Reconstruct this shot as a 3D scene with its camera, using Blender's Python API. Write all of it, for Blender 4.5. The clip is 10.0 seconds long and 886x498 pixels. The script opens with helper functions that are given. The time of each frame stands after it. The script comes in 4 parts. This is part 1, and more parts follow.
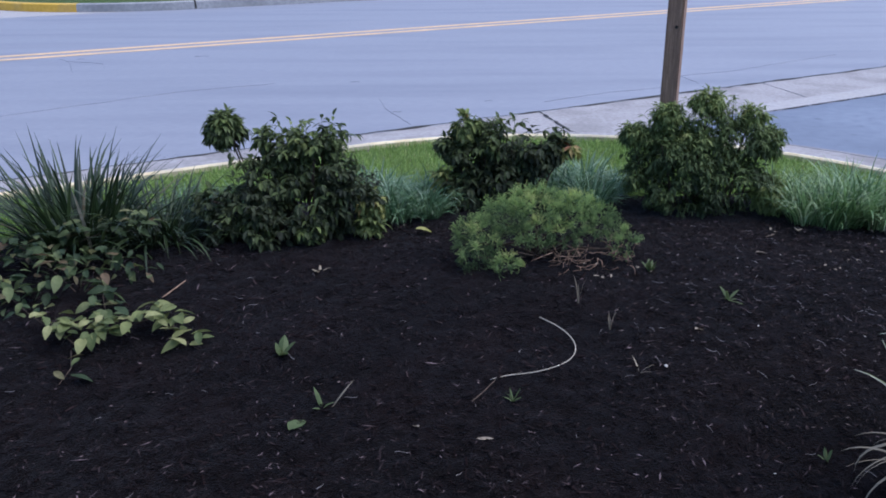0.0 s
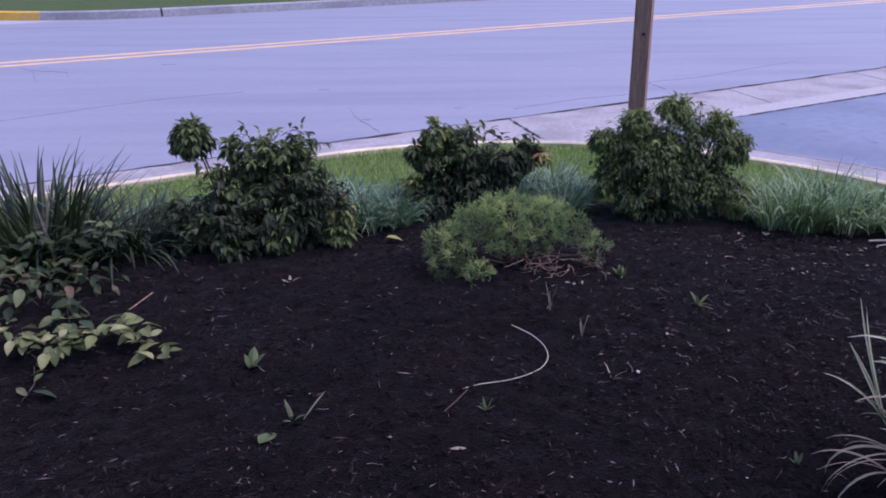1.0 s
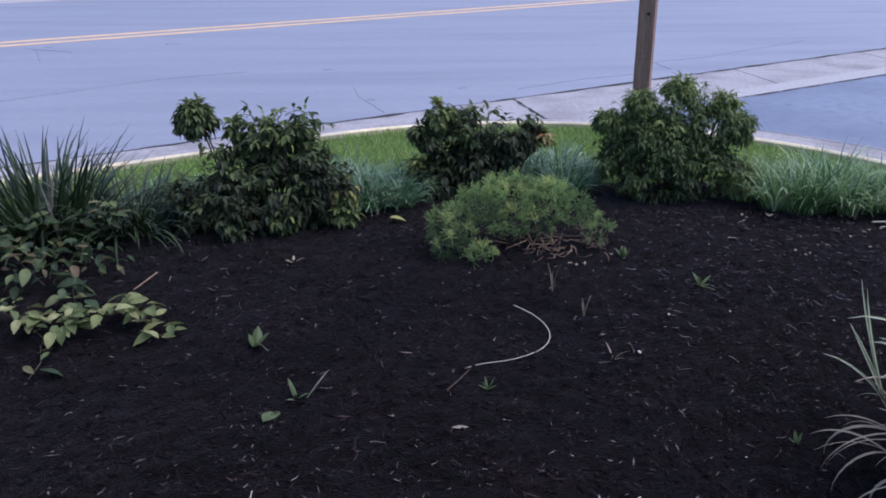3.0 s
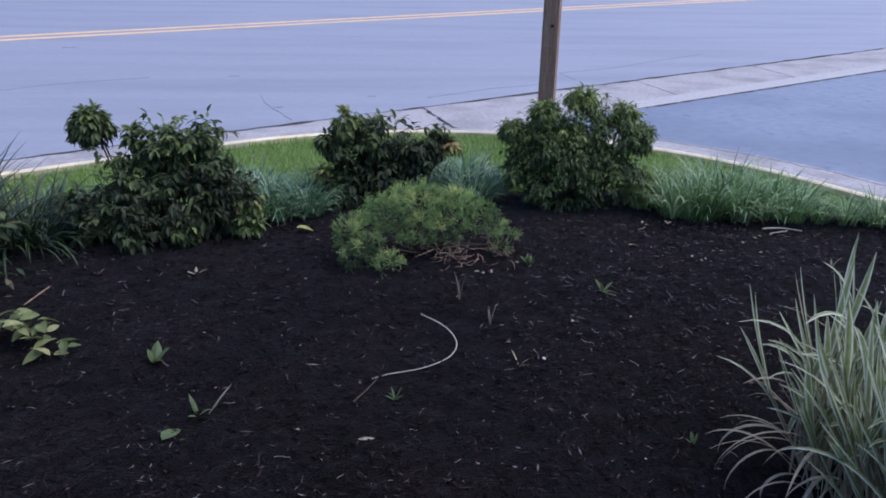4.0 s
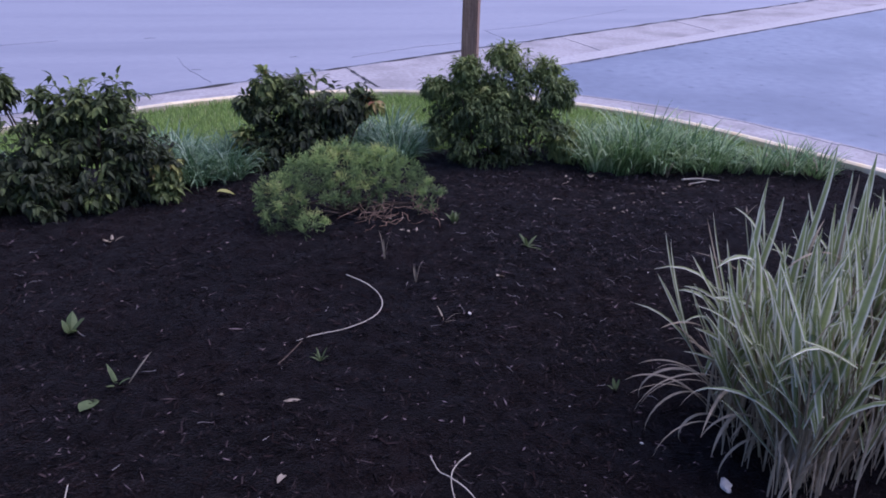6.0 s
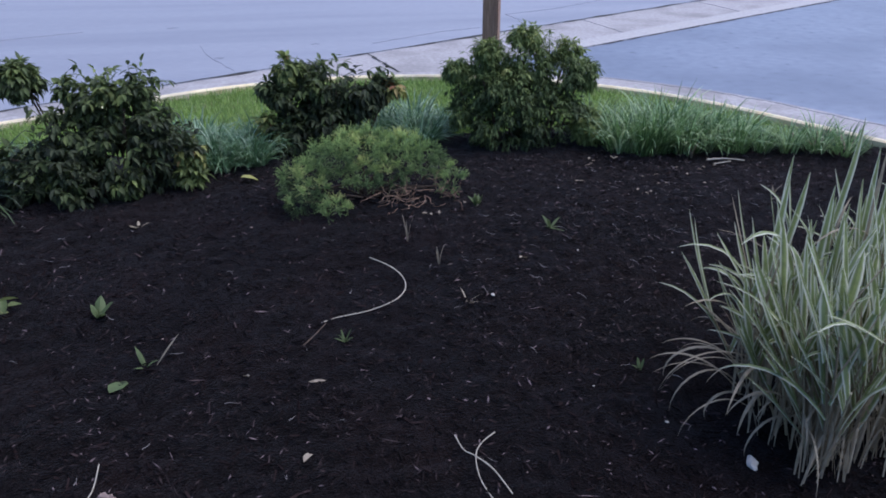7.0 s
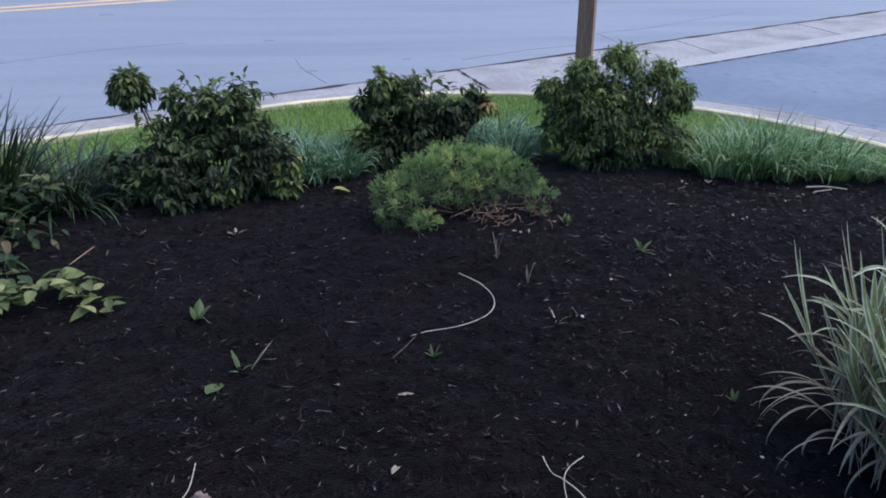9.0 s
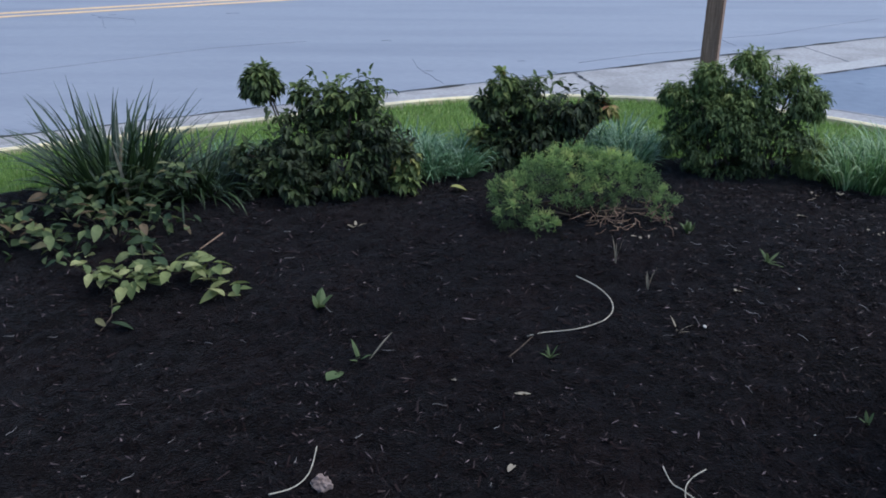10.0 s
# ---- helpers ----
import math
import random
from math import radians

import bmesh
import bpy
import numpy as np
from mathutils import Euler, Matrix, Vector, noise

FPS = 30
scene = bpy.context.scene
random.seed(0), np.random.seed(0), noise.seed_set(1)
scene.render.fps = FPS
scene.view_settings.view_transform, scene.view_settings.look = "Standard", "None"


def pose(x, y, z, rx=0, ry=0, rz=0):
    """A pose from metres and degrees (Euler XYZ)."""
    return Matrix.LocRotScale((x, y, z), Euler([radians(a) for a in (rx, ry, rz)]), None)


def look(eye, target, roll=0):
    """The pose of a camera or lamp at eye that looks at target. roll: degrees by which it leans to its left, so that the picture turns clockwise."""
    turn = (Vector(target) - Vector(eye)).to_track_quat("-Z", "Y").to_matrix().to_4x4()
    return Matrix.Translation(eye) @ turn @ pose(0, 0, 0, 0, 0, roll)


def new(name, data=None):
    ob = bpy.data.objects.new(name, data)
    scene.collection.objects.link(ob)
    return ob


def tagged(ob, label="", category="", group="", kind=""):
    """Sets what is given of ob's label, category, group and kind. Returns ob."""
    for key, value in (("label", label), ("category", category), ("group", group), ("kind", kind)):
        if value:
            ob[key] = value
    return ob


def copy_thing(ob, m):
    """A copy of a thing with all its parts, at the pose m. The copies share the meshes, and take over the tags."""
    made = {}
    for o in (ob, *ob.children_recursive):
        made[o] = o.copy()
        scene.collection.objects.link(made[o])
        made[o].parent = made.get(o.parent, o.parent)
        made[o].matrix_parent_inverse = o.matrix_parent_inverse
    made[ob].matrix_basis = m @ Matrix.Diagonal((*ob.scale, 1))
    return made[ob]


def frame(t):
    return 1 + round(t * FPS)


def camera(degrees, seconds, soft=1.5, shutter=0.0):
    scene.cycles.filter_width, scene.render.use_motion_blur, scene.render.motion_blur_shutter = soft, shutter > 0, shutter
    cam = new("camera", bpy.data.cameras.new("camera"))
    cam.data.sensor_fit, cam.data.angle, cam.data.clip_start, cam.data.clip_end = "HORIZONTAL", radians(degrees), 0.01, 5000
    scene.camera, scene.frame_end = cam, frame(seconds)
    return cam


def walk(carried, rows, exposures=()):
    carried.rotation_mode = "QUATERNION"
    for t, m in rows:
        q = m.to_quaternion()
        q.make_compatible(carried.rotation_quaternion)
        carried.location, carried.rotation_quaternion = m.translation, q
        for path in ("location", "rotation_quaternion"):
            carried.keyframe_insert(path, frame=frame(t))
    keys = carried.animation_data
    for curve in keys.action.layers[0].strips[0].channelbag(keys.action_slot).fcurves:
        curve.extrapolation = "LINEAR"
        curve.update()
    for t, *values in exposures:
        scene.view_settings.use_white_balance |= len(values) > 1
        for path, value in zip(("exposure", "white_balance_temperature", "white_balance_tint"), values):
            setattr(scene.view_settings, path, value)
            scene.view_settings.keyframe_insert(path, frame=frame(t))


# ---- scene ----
cam = camera(56.6, 10.0, 1.85)
PATH = [
    (0, (0.025, 0.098, 1.529), (0.001, 1.962, 0.805), -0.6),
    (0.5, (0.021, 0.128, 1.524), (0.063, 1.995, 0.807), -0.5),
    (1, (0.028, 0.117, 1.528), (0.073, 1.987, 0.819), -0.5),
    (1.5, (0.035, 0.115, 1.537), (0.084, 1.982, 0.822), -0.5),
    (2, (0.034, 0.114, 1.531), (0.054, 1.963, 0.771), -0.7),
    (3.5, (0.039, 0.104, 1.534), (0.102, 1.959, 0.789), -0.1),
    (4, (0.067, 0.11, 1.539), (0.308, 1.955, 0.804), 1.3),
    (4.5, (0.093, 0.109, 1.543), (0.446, 1.935, 0.807), 1.4),
    (5, (0.112, 0.114, 1.547), (0.523, 1.921, 0.792), 1.7),
    (5.5, (0.115, 0.111, 1.534), (0.516, 1.905, 0.747), 1.5),
    (7, (0.117, 0.095, 1.494), (0.45, 1.879, 0.652), 0.0),
    (7.5, (0.085, 0.083, 1.499), (0.321, 1.892, 0.679), -0.2),
    (8, (0.078, 0.098, 1.503), (0.29, 1.911, 0.688), 0.1),
    (8.5, (0.076, 0.099, 1.51), (0.303, 1.913, 0.701), 0.4),
    (9, (0.053, 0.102, 1.505), (0.209, 1.924, 0.696), 0.1),
    (9.5, (0.005, 0.097, 1.499), (0.023, 1.93, 0.699), -0.0),
    (10, (-0.031, 0.096, 1.49), (-0.112, 1.926, 0.688), -0.2),
]
EXPOSURES = [(0.0, 0.58, 5250, 16), (0.5, 0.56, 5250, 28), (1.0, 0.56, 5300, 42), (2.0, 0.56, 5300, 40), (3.3, 0.56, 5250, 20), (4.0, 0.56, 5250, 20), (4.5, 0.56, 5150, 32),
             (5.7, 0.56, 5200, 42), (6.8, 0.62, 5300, 19), (8.5, 0.62, 5250, 16), (10.0, 0.48, 5300, 6)]
walk(cam, [(t, look(eye, target, roll)) for t, eye, target, roll in PATH], EXPOSURES)

# ---------------------------------------------------------------- light
world = bpy.data.worlds.new("sky")
scene.world = world
world.use_nodes = True
wn = world.node_tree.nodes
sky = wn.new("ShaderNodeTexSky")
sky.sky_type = 'NISHITA'
sky.sun_disc = False
SUN_EL, SUN_AZ = radians(62), radians(80)
sky.sun_elevation, sky.sun_rotation = SUN_EL, SUN_AZ
sky.air_density, sky.dust_density, sky.ozone_density = 1.0, 2.0, 2.0
wn["Background"].inputs["Strength"].default_value = 0.12
world.node_tree.links.new(sky.outputs["Color"], wn["Background"].inputs["Color"])

sun_data = bpy.data.lights.new("sun", 'SUN')
sun_data.energy, sun_data.angle, sun_data.color = 2.0, radians(75), (1.0, 0.9, 0.76)
sun = new("sun", sun_data)
sun.matrix_world = look((math.sin(SUN_AZ) * 40 * math.cos(SUN_EL), math.cos(SUN_AZ) * 40 * math.cos(SUN_EL), 40 * math.sin(SUN_EL)), (0, 3, 0))


# ---------------------------------------------------------------- materials
def material(name, stops, scale=8.0, rough=0.8, bump=0.2, bump_scale=60.0, stain=None, stain_scale=0.7, stain_amount=0.3,
             stretch=(1, 1, 1), spec=0.5, turn=0.0, bump_distance=0.01):
    """A surface of noise at two scales: stops are (position, colour) of its fine grain, stain a colour that it takes in large patches."""
    m = bpy.data.materials.new(name)
    m.use_nodes = True
    nt = m.node_tree
    bsdf = nt.nodes["Principled BSDF"]
    bsdf.inputs["Roughness"].default_value = rough
    bsdf.inputs["Specular IOR Level"].default_value = spec
    co = nt.nodes.new("ShaderNodeTexCoord")
    mp = nt.nodes.new("ShaderNodeMapping")
    mp.inputs["Scale"].default_value = stretch
    mp.inputs["Rotation"].default_value = (0, 0, turn)
    nt.links.new(co.outputs["Object"], mp.inputs["Vector"])
    n1 = nt.nodes.new("ShaderNodeTexNoise")
    n1.inputs["Scale"].default_value, n1.inputs["Detail"].default_value = scale, 8
    nt.links.new(mp.outputs["Vector"], n1.inputs["Vector"])
    ramp = nt.nodes.new("ShaderNodeValToRGB")
    els = ramp.color_ramp.elements
    while len(els) < len(stops):
        els.new(0.5)
    for e, (p, c) in zip(els, stops):
        e.position, e.color = p, (*c, 1)
    nt.links.new(n1.outputs["Fac"], ramp.inputs["Fac"])
    colour = ramp.outputs["Color"]
    if stain:
        n2 = nt.nodes.new("ShaderNodeTexNoise")
        n2.inputs["Scale"].default_value, n2.inputs["Detail"].default_value = stain_scale, 5
        nt.links.new(mp.outputs["Vector"], n2.inputs["Vector"])
        r2 = nt.nodes.new("ShaderNodeMapRange")
        r2.inputs["From Min"].default_value, r2.inputs["From Max"].default_value = 0.45, 0.7
        r2.inputs["To Max"].default_value = stain_amount
        nt.links.new(n2.outputs["Fac"], r2.inputs["Value"])
        mix = nt.nodes.new("ShaderNodeMixRGB")
        mix.inputs["Color2"].default_value = (*stain, 1)
        nt.links.new(r2.outputs["Result"], mix.inputs["Fac"])
        nt.links.new(colour, mix.inputs["Color1"])
        colour = mix.outputs["Color"]
    nt.links.new(colour, bsdf.inputs["Base Color"])
    n3 = nt.nodes.new("ShaderNodeTexNoise")
    n3.inputs["Scale"].default_value, n3.inputs["Detail"].default_value = bump_scale, 6
    nt.links.new(co.outputs["Object"], n3.inputs["Vector"])
    bp = nt.nodes.new("ShaderNodeBump")
    bp.inputs["Strength"].default_value, bp.inputs["Distance"].default_value = bump, bump_distance
    nt.links.new(n3.outputs["Fac"], bp.inputs["Height"])
    nt.links.new(bp.outputs["Normal"], bsdf.inputs["Normal"])
    return m


def leaf_material(name, stops, rough=0.45, through_light=0.25, edge=None, spec=0.5, by_object=False, tone=0.0):
    """Leaves: each island (or object) takes its own colour of the ramp; edge paints pale margins across the blade's u."""
    m = bpy.data.materials.new(name)
    m.use_nodes = True
    nt = m.node_tree
    bsdf = nt.nodes["Principled BSDF"]
    bsdf.inputs["Roughness"].default_value = rough
    bsdf.inputs["Specular IOR Level"].default_value = spec
    if by_object:
        rnd = nt.nodes.new("ShaderNodeObjectInfo").outputs["Random"]
    else:
        rnd = nt.nodes.new("ShaderNodeNewGeometry").outputs["Random Per Island"]
    co = nt.nodes.new("ShaderNodeTexCoord")
    if tone:
        xyz = nt.nodes.new("ShaderNodeSeparateXYZ")
        nt.links.new(co.outputs["UV"], xyz.inputs["Vector"])
        blend = nt.nodes.new("ShaderNodeMix")
        blend.inputs["Factor"].default_value = tone
        nt.links.new(rnd, blend.inputs["A"])
        nt.links.new(xyz.outputs["X"], blend.inputs["B"])
        rnd = blend.outputs["Result"]
    ramp = nt.nodes.new("ShaderNodeValToRGB")
    els = ramp.color_ramp.elements
    while len(els) < len(stops):
        els.new(0.5)
    for e, (p, c) in zip(els, stops):
        e.position, e.color = p, (*c, 1)
    nt.links.new(rnd, ramp.inputs["Fac"])
    colour = ramp.outputs["Color"]
    noise_n = nt.nodes.new("ShaderNodeTexNoise")
    noise_n.inputs["Scale"].default_value = 35
    nt.links.new(co.outputs["Object"], noise_n.inputs["Vector"])
    hs = nt.nodes.new("ShaderNodeHueSaturation")
    mr = nt.nodes.new("ShaderNodeMapRange")
    mr.inputs["To Min"].default_value, mr.inputs["To Max"].default_value = 0.6, 1.4
    nt.links.new(noise_n.outputs["Fac"], mr.inputs["Value"])
    nt.links.new(mr.outputs["Result"], hs.inputs["Value"])
    nt.links.new(colour, hs.inputs["Color"])
    colour = hs.outputs["Color"]
    if edge:
        uv = nt.nodes.new("ShaderNodeSeparateXYZ")
        nt.links.new(co.outputs["UV"], uv.inputs["Vector"])
        off = nt.nodes.new("ShaderNodeMath")
        off.operation = 'SUBTRACT'
        off.inputs[1].default_value = 0.5
        nt.links.new(uv.outputs["X"], off.inputs[0])
        ab = nt.nodes.new("ShaderNodeMath")
        ab.operation = 'ABSOLUTE'
        nt.links.new(off.outputs[0], ab.inputs[0])
        st = nt.nodes.new("ShaderNodeMapRange")
        st.inputs["From Min"].default_value, st.inputs["From Max"].default_value = edge[1] - 0.06, edge[1] + 0.12
        nt.links.new(ab.outputs[0], st.inputs["Value"])
        mix = nt.nodes.new("ShaderNodeMixRGB")
        mix.inputs["Color2"].default_value = (*edge[0], 1)
        nt.links.new(st.outputs["Result"], mix.inputs["Fac"])
        nt.links.new(colour, mix.inputs["Color1"])
        colour = mix.outputs["Color"]
    nt.links.new(colour, bsdf.inputs["Base Color"])
    if through_light:
        tr = nt.nodes.new("ShaderNodeBsdfTranslucent")
        nt.links.new(colour, tr.inputs["Color"])
        ms = nt.nodes.new("ShaderNodeMixShader")
        ms.inputs["Fac"].default_value = through_light
        nt.links.new(bsdf.outputs["BSDF"], ms.inputs[1])
        nt.links.new(tr.outputs["BSDF"], ms.inputs[2])
        nt.links.new(ms.outputs["Shader"], nt.nodes["Material Output"].inputs["Surface"])
    return m


TURN = radians(-29)
M_ROAD = material("weathered_asphalt", [(0.35, (0.235, 0.24, 0.272)), (0.65, (0.28, 0.286, 0.32))], 45, 0.6, 0.15, 120,
                  (0.165, 0.175, 0.21), 1.1, 0.5, (0.22, 1.5, 1), turn=TURN, bump_distance=0.004)
M_LOT = material("dark_asphalt", [(0.3, (0.085, 0.095, 0.125)), (0.36, (0.15, 0.162, 0.203)), (0.65, (0.195, 0.21, 0.254))], 10, 0.42, 0.12, 90,
                 (0.10, 0.11, 0.145), 0.8, 0.8, (1, 1, 1), bump_distance=0.003)
M_CONCRETE = material("weathered_concrete", [(0.3, (0.28, 0.257, 0.248)), (0.7, (0.41, 0.385, 0.372))], 30, 0.85, 0.25, 120,
                      (0.18, 0.165, 0.155), 2.2, 0.7, bump_distance=0.004)
M_PALE = material("pale_concrete_lip", [(0.3, (0.32, 0.30, 0.29)), (0.7, (0.44, 0.42, 0.41))], 25, 0.85, 0.2, 120,
                  (0.4, 0.37, 0.33), 3, 0.5, bump_distance=0.003)
M_CURBSTRIP = material("mottled_cream_strip", [(0.3, (0.74, 0.58, 0.30)), (0.7, (0.86, 0.75, 0.50))], 9, 0.7, 0.2, 90,
                       (0.42, 0.38, 0.30), 2.4, 0.6, bump_distance=0.002)
M_YELLOWCURB = material("yellow_curb_paint", [(0.3, (0.62, 0.36, 0.03)), (0.7, (0.72, 0.45, 0.06))], 12, 0.7, 0.2, 60,
                        (0.4, 0.3, 0.15), 2, 0.4, bump_distance=0.003)
M_FARCURB = material("grey_far_curb", [(0.3, (0.26, 0.26, 0.265)), (0.7, (0.38, 0.375, 0.37))], 14, 0.9, 0.2, 60,
                     (0.17, 0.17, 0.17), 1.2, 0.5)
M_LINE = material("worn_yellow_line_paint", [(0.35, (0.66, 0.43, 0.22)), (0.65, (0.76, 0.53, 0.30))], 18, 0.7, 0.1, 80,
                  (0.40, 0.33, 0.26), 3, 0.5, bump_distance=0.002)
M_SEAM = material("dirty_joint", [(0.3, (0.02, 0.02, 0.018)), (0.7, (0.05, 0.045, 0.04))], 30, 0.95, 0.4, 80)
M_MULCH = material("black_mulch", [(0.3, (0.0016, 0.0009, 0.0011)), (0.55, (0.0032, 0.0018, 0.0020)), (0.8, (0.0071, 0.0041, 0.0044))], 55, 0.85,
                   0.6, 150, (0.0063, 0.0027, 0.0025), 2.6, 0.75, spec=0.08, bump_distance=0.02)
M_SOILGRASS = material("turf_base", [(0.3, (0.08, 0.14, 0.03)), (0.7, (0.15, 0.23, 0.05))], 40, 0.95, 0.6, 120,
                       (0.12, 0.15, 0.06), 1.2, 0.4, spec=0.2)
M_FARGRASS = material("far_turf", [(0.3, (0.045, 0.08, 0.02)), (0.7, (0.09, 0.14, 0.035))], 18, 0.95, 0.8, 40,
                      (0.10, 0.11, 0.05), 0.6, 0.5, spec=0.2, bump_distance=0.05)
M_POST = material("weathered_post_wood", [(0.3, (0.19, 0.115, 0.078)), (0.6, (0.33, 0.21, 0.145)), (0.8, (0.42, 0.285, 0.21))], 22, 0.85,
                  0.5, 40, (0.15, 0.10, 0.08), 2.5, 0.6, (6, 6, 0.35), spec=0.3)
M_STEM = material("shrub_bark", [(0.3, (0.05, 0.035, 0.025)), (0.7, (0.12, 0.085, 0.06))], 60, 0.9, 0.5, 120, spec=0.3)
M_DEADWOOD = material("bare_tan_twig", [(0.3, (0.16, 0.095, 0.06)), (0.7, (0.36, 0.24, 0.16))], 50, 0.85, 0.4, 120, spec=0.3)
M_CRACK = material("fine_asphalt_crack", [(0.3, (0.14, 0.145, 0.165)), (0.7, (0.215, 0.22, 0.245))], 30, 0.95, 0.3, 80)
M_STRAW = material("bleached_dead_stem", [(0.3, (0.36, 0.31, 0.23)), (0.7, (0.54, 0.48, 0.38))], 40, 0.7, 0.2, 100)
M_LITTER = material("grey_litter", [(0.3, (0.15, 0.13, 0.12)), (0.7, (0.36, 0.33, 0.31))], 9, 0.8, 0.2, 100, spec=0.2)
M_PALEBIT = material("bleached_bit", [(0.3, (0.40, 0.36, 0.30)), (0.7, (0.58, 0.53, 0.46))], 40, 0.8, 0.3, 100)
M_ROCK = material("tan_stone", [(0.3, (0.1368, 0.0943, 0.0792)), (0.7, (0.2448, 0.1816, 0.1584))], 25, 0.9, 0.6, 60)
M_HOLE = material("dark_bolt_hole", [(0.3, (0.01, 0.01, 0.01)), (0.7, (0.03, 0.025, 0.02))], 30, 0.8, 0.1, 60)
M_CHIPS = leaf_material("mulch_shreds", [(0.0, (0.0014, 0.0008, 0.0010)), (0.5, (0.0037, 0.0021, 0.0023)), (0.72, (0.0084, 0.0050, 0.0053)),
                                         (0.88, (0.0202, 0.0130, 0.0128)), (0.965, (0.0440, 0.0308, 0.0299)), (0.994, (0.1848, 0.1376, 0.1364))], 0.75, 0.0, spec=0.1)
M_CHUNKS = leaf_material("bark_chunk", [(0.0, (0.0015, 0.0009, 0.0010)), (0.45, (0.0043, 0.0024, 0.0026)), (0.75, (0.0106, 0.0053, 0.0051)),
                                        (0.93, (0.0187, 0.0113, 0.0110)), (0.99, (0.0510, 0.0352, 0.0340))], 0.8, 0.0, spec=0.1)
M_PALESHRED = leaf_material("pale_bark_shred", [(0.0, (0.012, 0.008, 0.0075)), (0.5, (0.024, 0.0165, 0.015)), (0.85, (0.05, 0.036, 0.032)), (0.98, (0.15, 0.12, 0.108))], 0.75, 0.0, spec=0.15)
# The dark ends of both shrub ramps paint shade on low leaves.
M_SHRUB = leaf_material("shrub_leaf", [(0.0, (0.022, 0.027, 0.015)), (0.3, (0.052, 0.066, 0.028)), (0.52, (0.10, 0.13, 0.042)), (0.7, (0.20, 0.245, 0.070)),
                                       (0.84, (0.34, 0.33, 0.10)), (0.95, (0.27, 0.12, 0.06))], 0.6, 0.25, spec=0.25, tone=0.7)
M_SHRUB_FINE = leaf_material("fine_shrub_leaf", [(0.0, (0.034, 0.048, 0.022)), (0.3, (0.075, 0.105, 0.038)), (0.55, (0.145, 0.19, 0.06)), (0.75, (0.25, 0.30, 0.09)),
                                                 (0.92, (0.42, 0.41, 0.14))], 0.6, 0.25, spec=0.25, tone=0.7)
# Ramp runs from painted shade inside the tufts to painted highlights.
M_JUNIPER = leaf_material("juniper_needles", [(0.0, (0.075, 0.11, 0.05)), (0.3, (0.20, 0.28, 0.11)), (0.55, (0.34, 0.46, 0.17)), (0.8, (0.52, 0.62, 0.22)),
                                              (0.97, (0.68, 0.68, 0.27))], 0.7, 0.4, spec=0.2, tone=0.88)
M_LIRIOPE = leaf_material("liriope_blade", [(0.0, (0.06, 0.121, 0.0555)), (0.6, (0.115, 0.205, 0.09)), (0.88, (0.22, 0.335, 0.165)), (0.98, (0.42, 0.52, 0.36))], 0.3, 0.25)
M_TALLGRASS = leaf_material("tall_grass_blade", [(0.0, (0.014, 0.026, 0.010)), (0.6, (0.028, 0.049, 0.016)), (0.95, (0.062, 0.090, 0.030))], 0.45, 0.2)
M_LIGHTGRASS = leaf_material("bright_grass_blade", [(0.0, (0.06, 0.115, 0.04)), (0.45, (0.14, 0.24, 0.085)), (0.75, (0.27, 0.40, 0.16)), (0.96, (0.50, 0.60, 0.34))], 0.35, 0.35)
M_TURF = leaf_material("turf_blade", [(0.0, (0.165, 0.248, 0.0605)), (0.6, (0.275, 0.385, 0.099)), (0.93, (0.385, 0.495, 0.143)),
                                      (0.99, (0.44, 0.418, 0.22))], 0.6, 0.35, spec=0.3)
M_VARIEGATED = leaf_material("variegated_blade", [(0.0, (0.11, 0.145, 0.05)), (0.5, (0.20, 0.25, 0.09)), (0.95, (0.37, 0.40, 0.18))],
                             0.5, 0.35, edge=((0.68, 0.68, 0.54), 0.30), spec=0.4)
M_DRYBLADE = leaf_material("dry_blade", [(0.0, (0.20, 0.155, 0.095)), (0.6, (0.34, 0.28, 0.19)), (0.95, (0.50, 0.44, 0.33))], 0.7, 0.2)
M_STALK = leaf_material("dry_stalk", [(0.0, (0.17, 0.13, 0.08)), (0.6, (0.28, 0.23, 0.14)), (0.95, (0.38, 0.33, 0.20))], 0.75, 0.0, by_object=True)
M_BROAD = leaf_material("broad_leaf", [(0.0, (0.027, 0.045, 0.018)), (0.35, (0.054, 0.081, 0.0315)), (0.6, (0.09, 0.122, 0.045)), (0.8, (0.153, 0.18, 0.0675)),
                                       (0.95, (0.144, 0.099, 0.054))], 0.6, 0.3, spec=0.3, by_object=True)
M_BROADLIT = leaf_material("yellow_green_leaf", [(0.0, (0.10, 0.13, 0.045)), (0.5, (0.19, 0.215, 0.07)), (0.95, (0.31, 0.31, 0.13))],
                           0.6, 0.3, spec=0.3, by_object=True)
M_WEED = leaf_material("weed_leaf", [(0.0, (0.06, 0.08, 0.035)), (0.6, (0.11, 0.145, 0.055)), (0.95, (0.20, 0.23, 0.09))], 0.6, 0.3, spec=0.3)
M_FALLEN = leaf_material("fallen_leaf", [(0.0, (0.28, 0.30, 0.06)), (0.95, (0.40, 0.38, 0.12))], 0.5, 0.3)
M_PALELEAF = leaf_material("bleached_fallen_leaf", [(0.0, (0.22, 0.17, 0.11)), (0.95, (0.38, 0.32, 0.24))], 0.7, 0.2)

for fibrous in (M_MULCH, M_CHIPS):
    fuzz = fibrous.node_tree.nodes["Principled BSDF"].inputs
    fuzz["Sheen Weight"].default_value, fuzz["Sheen Roughness"].default_value = 0.055, 0.35

# ---------------------------------------------------------------- mesh tools
CU, SU = math.cos(radians(29)), math.sin(radians(29))


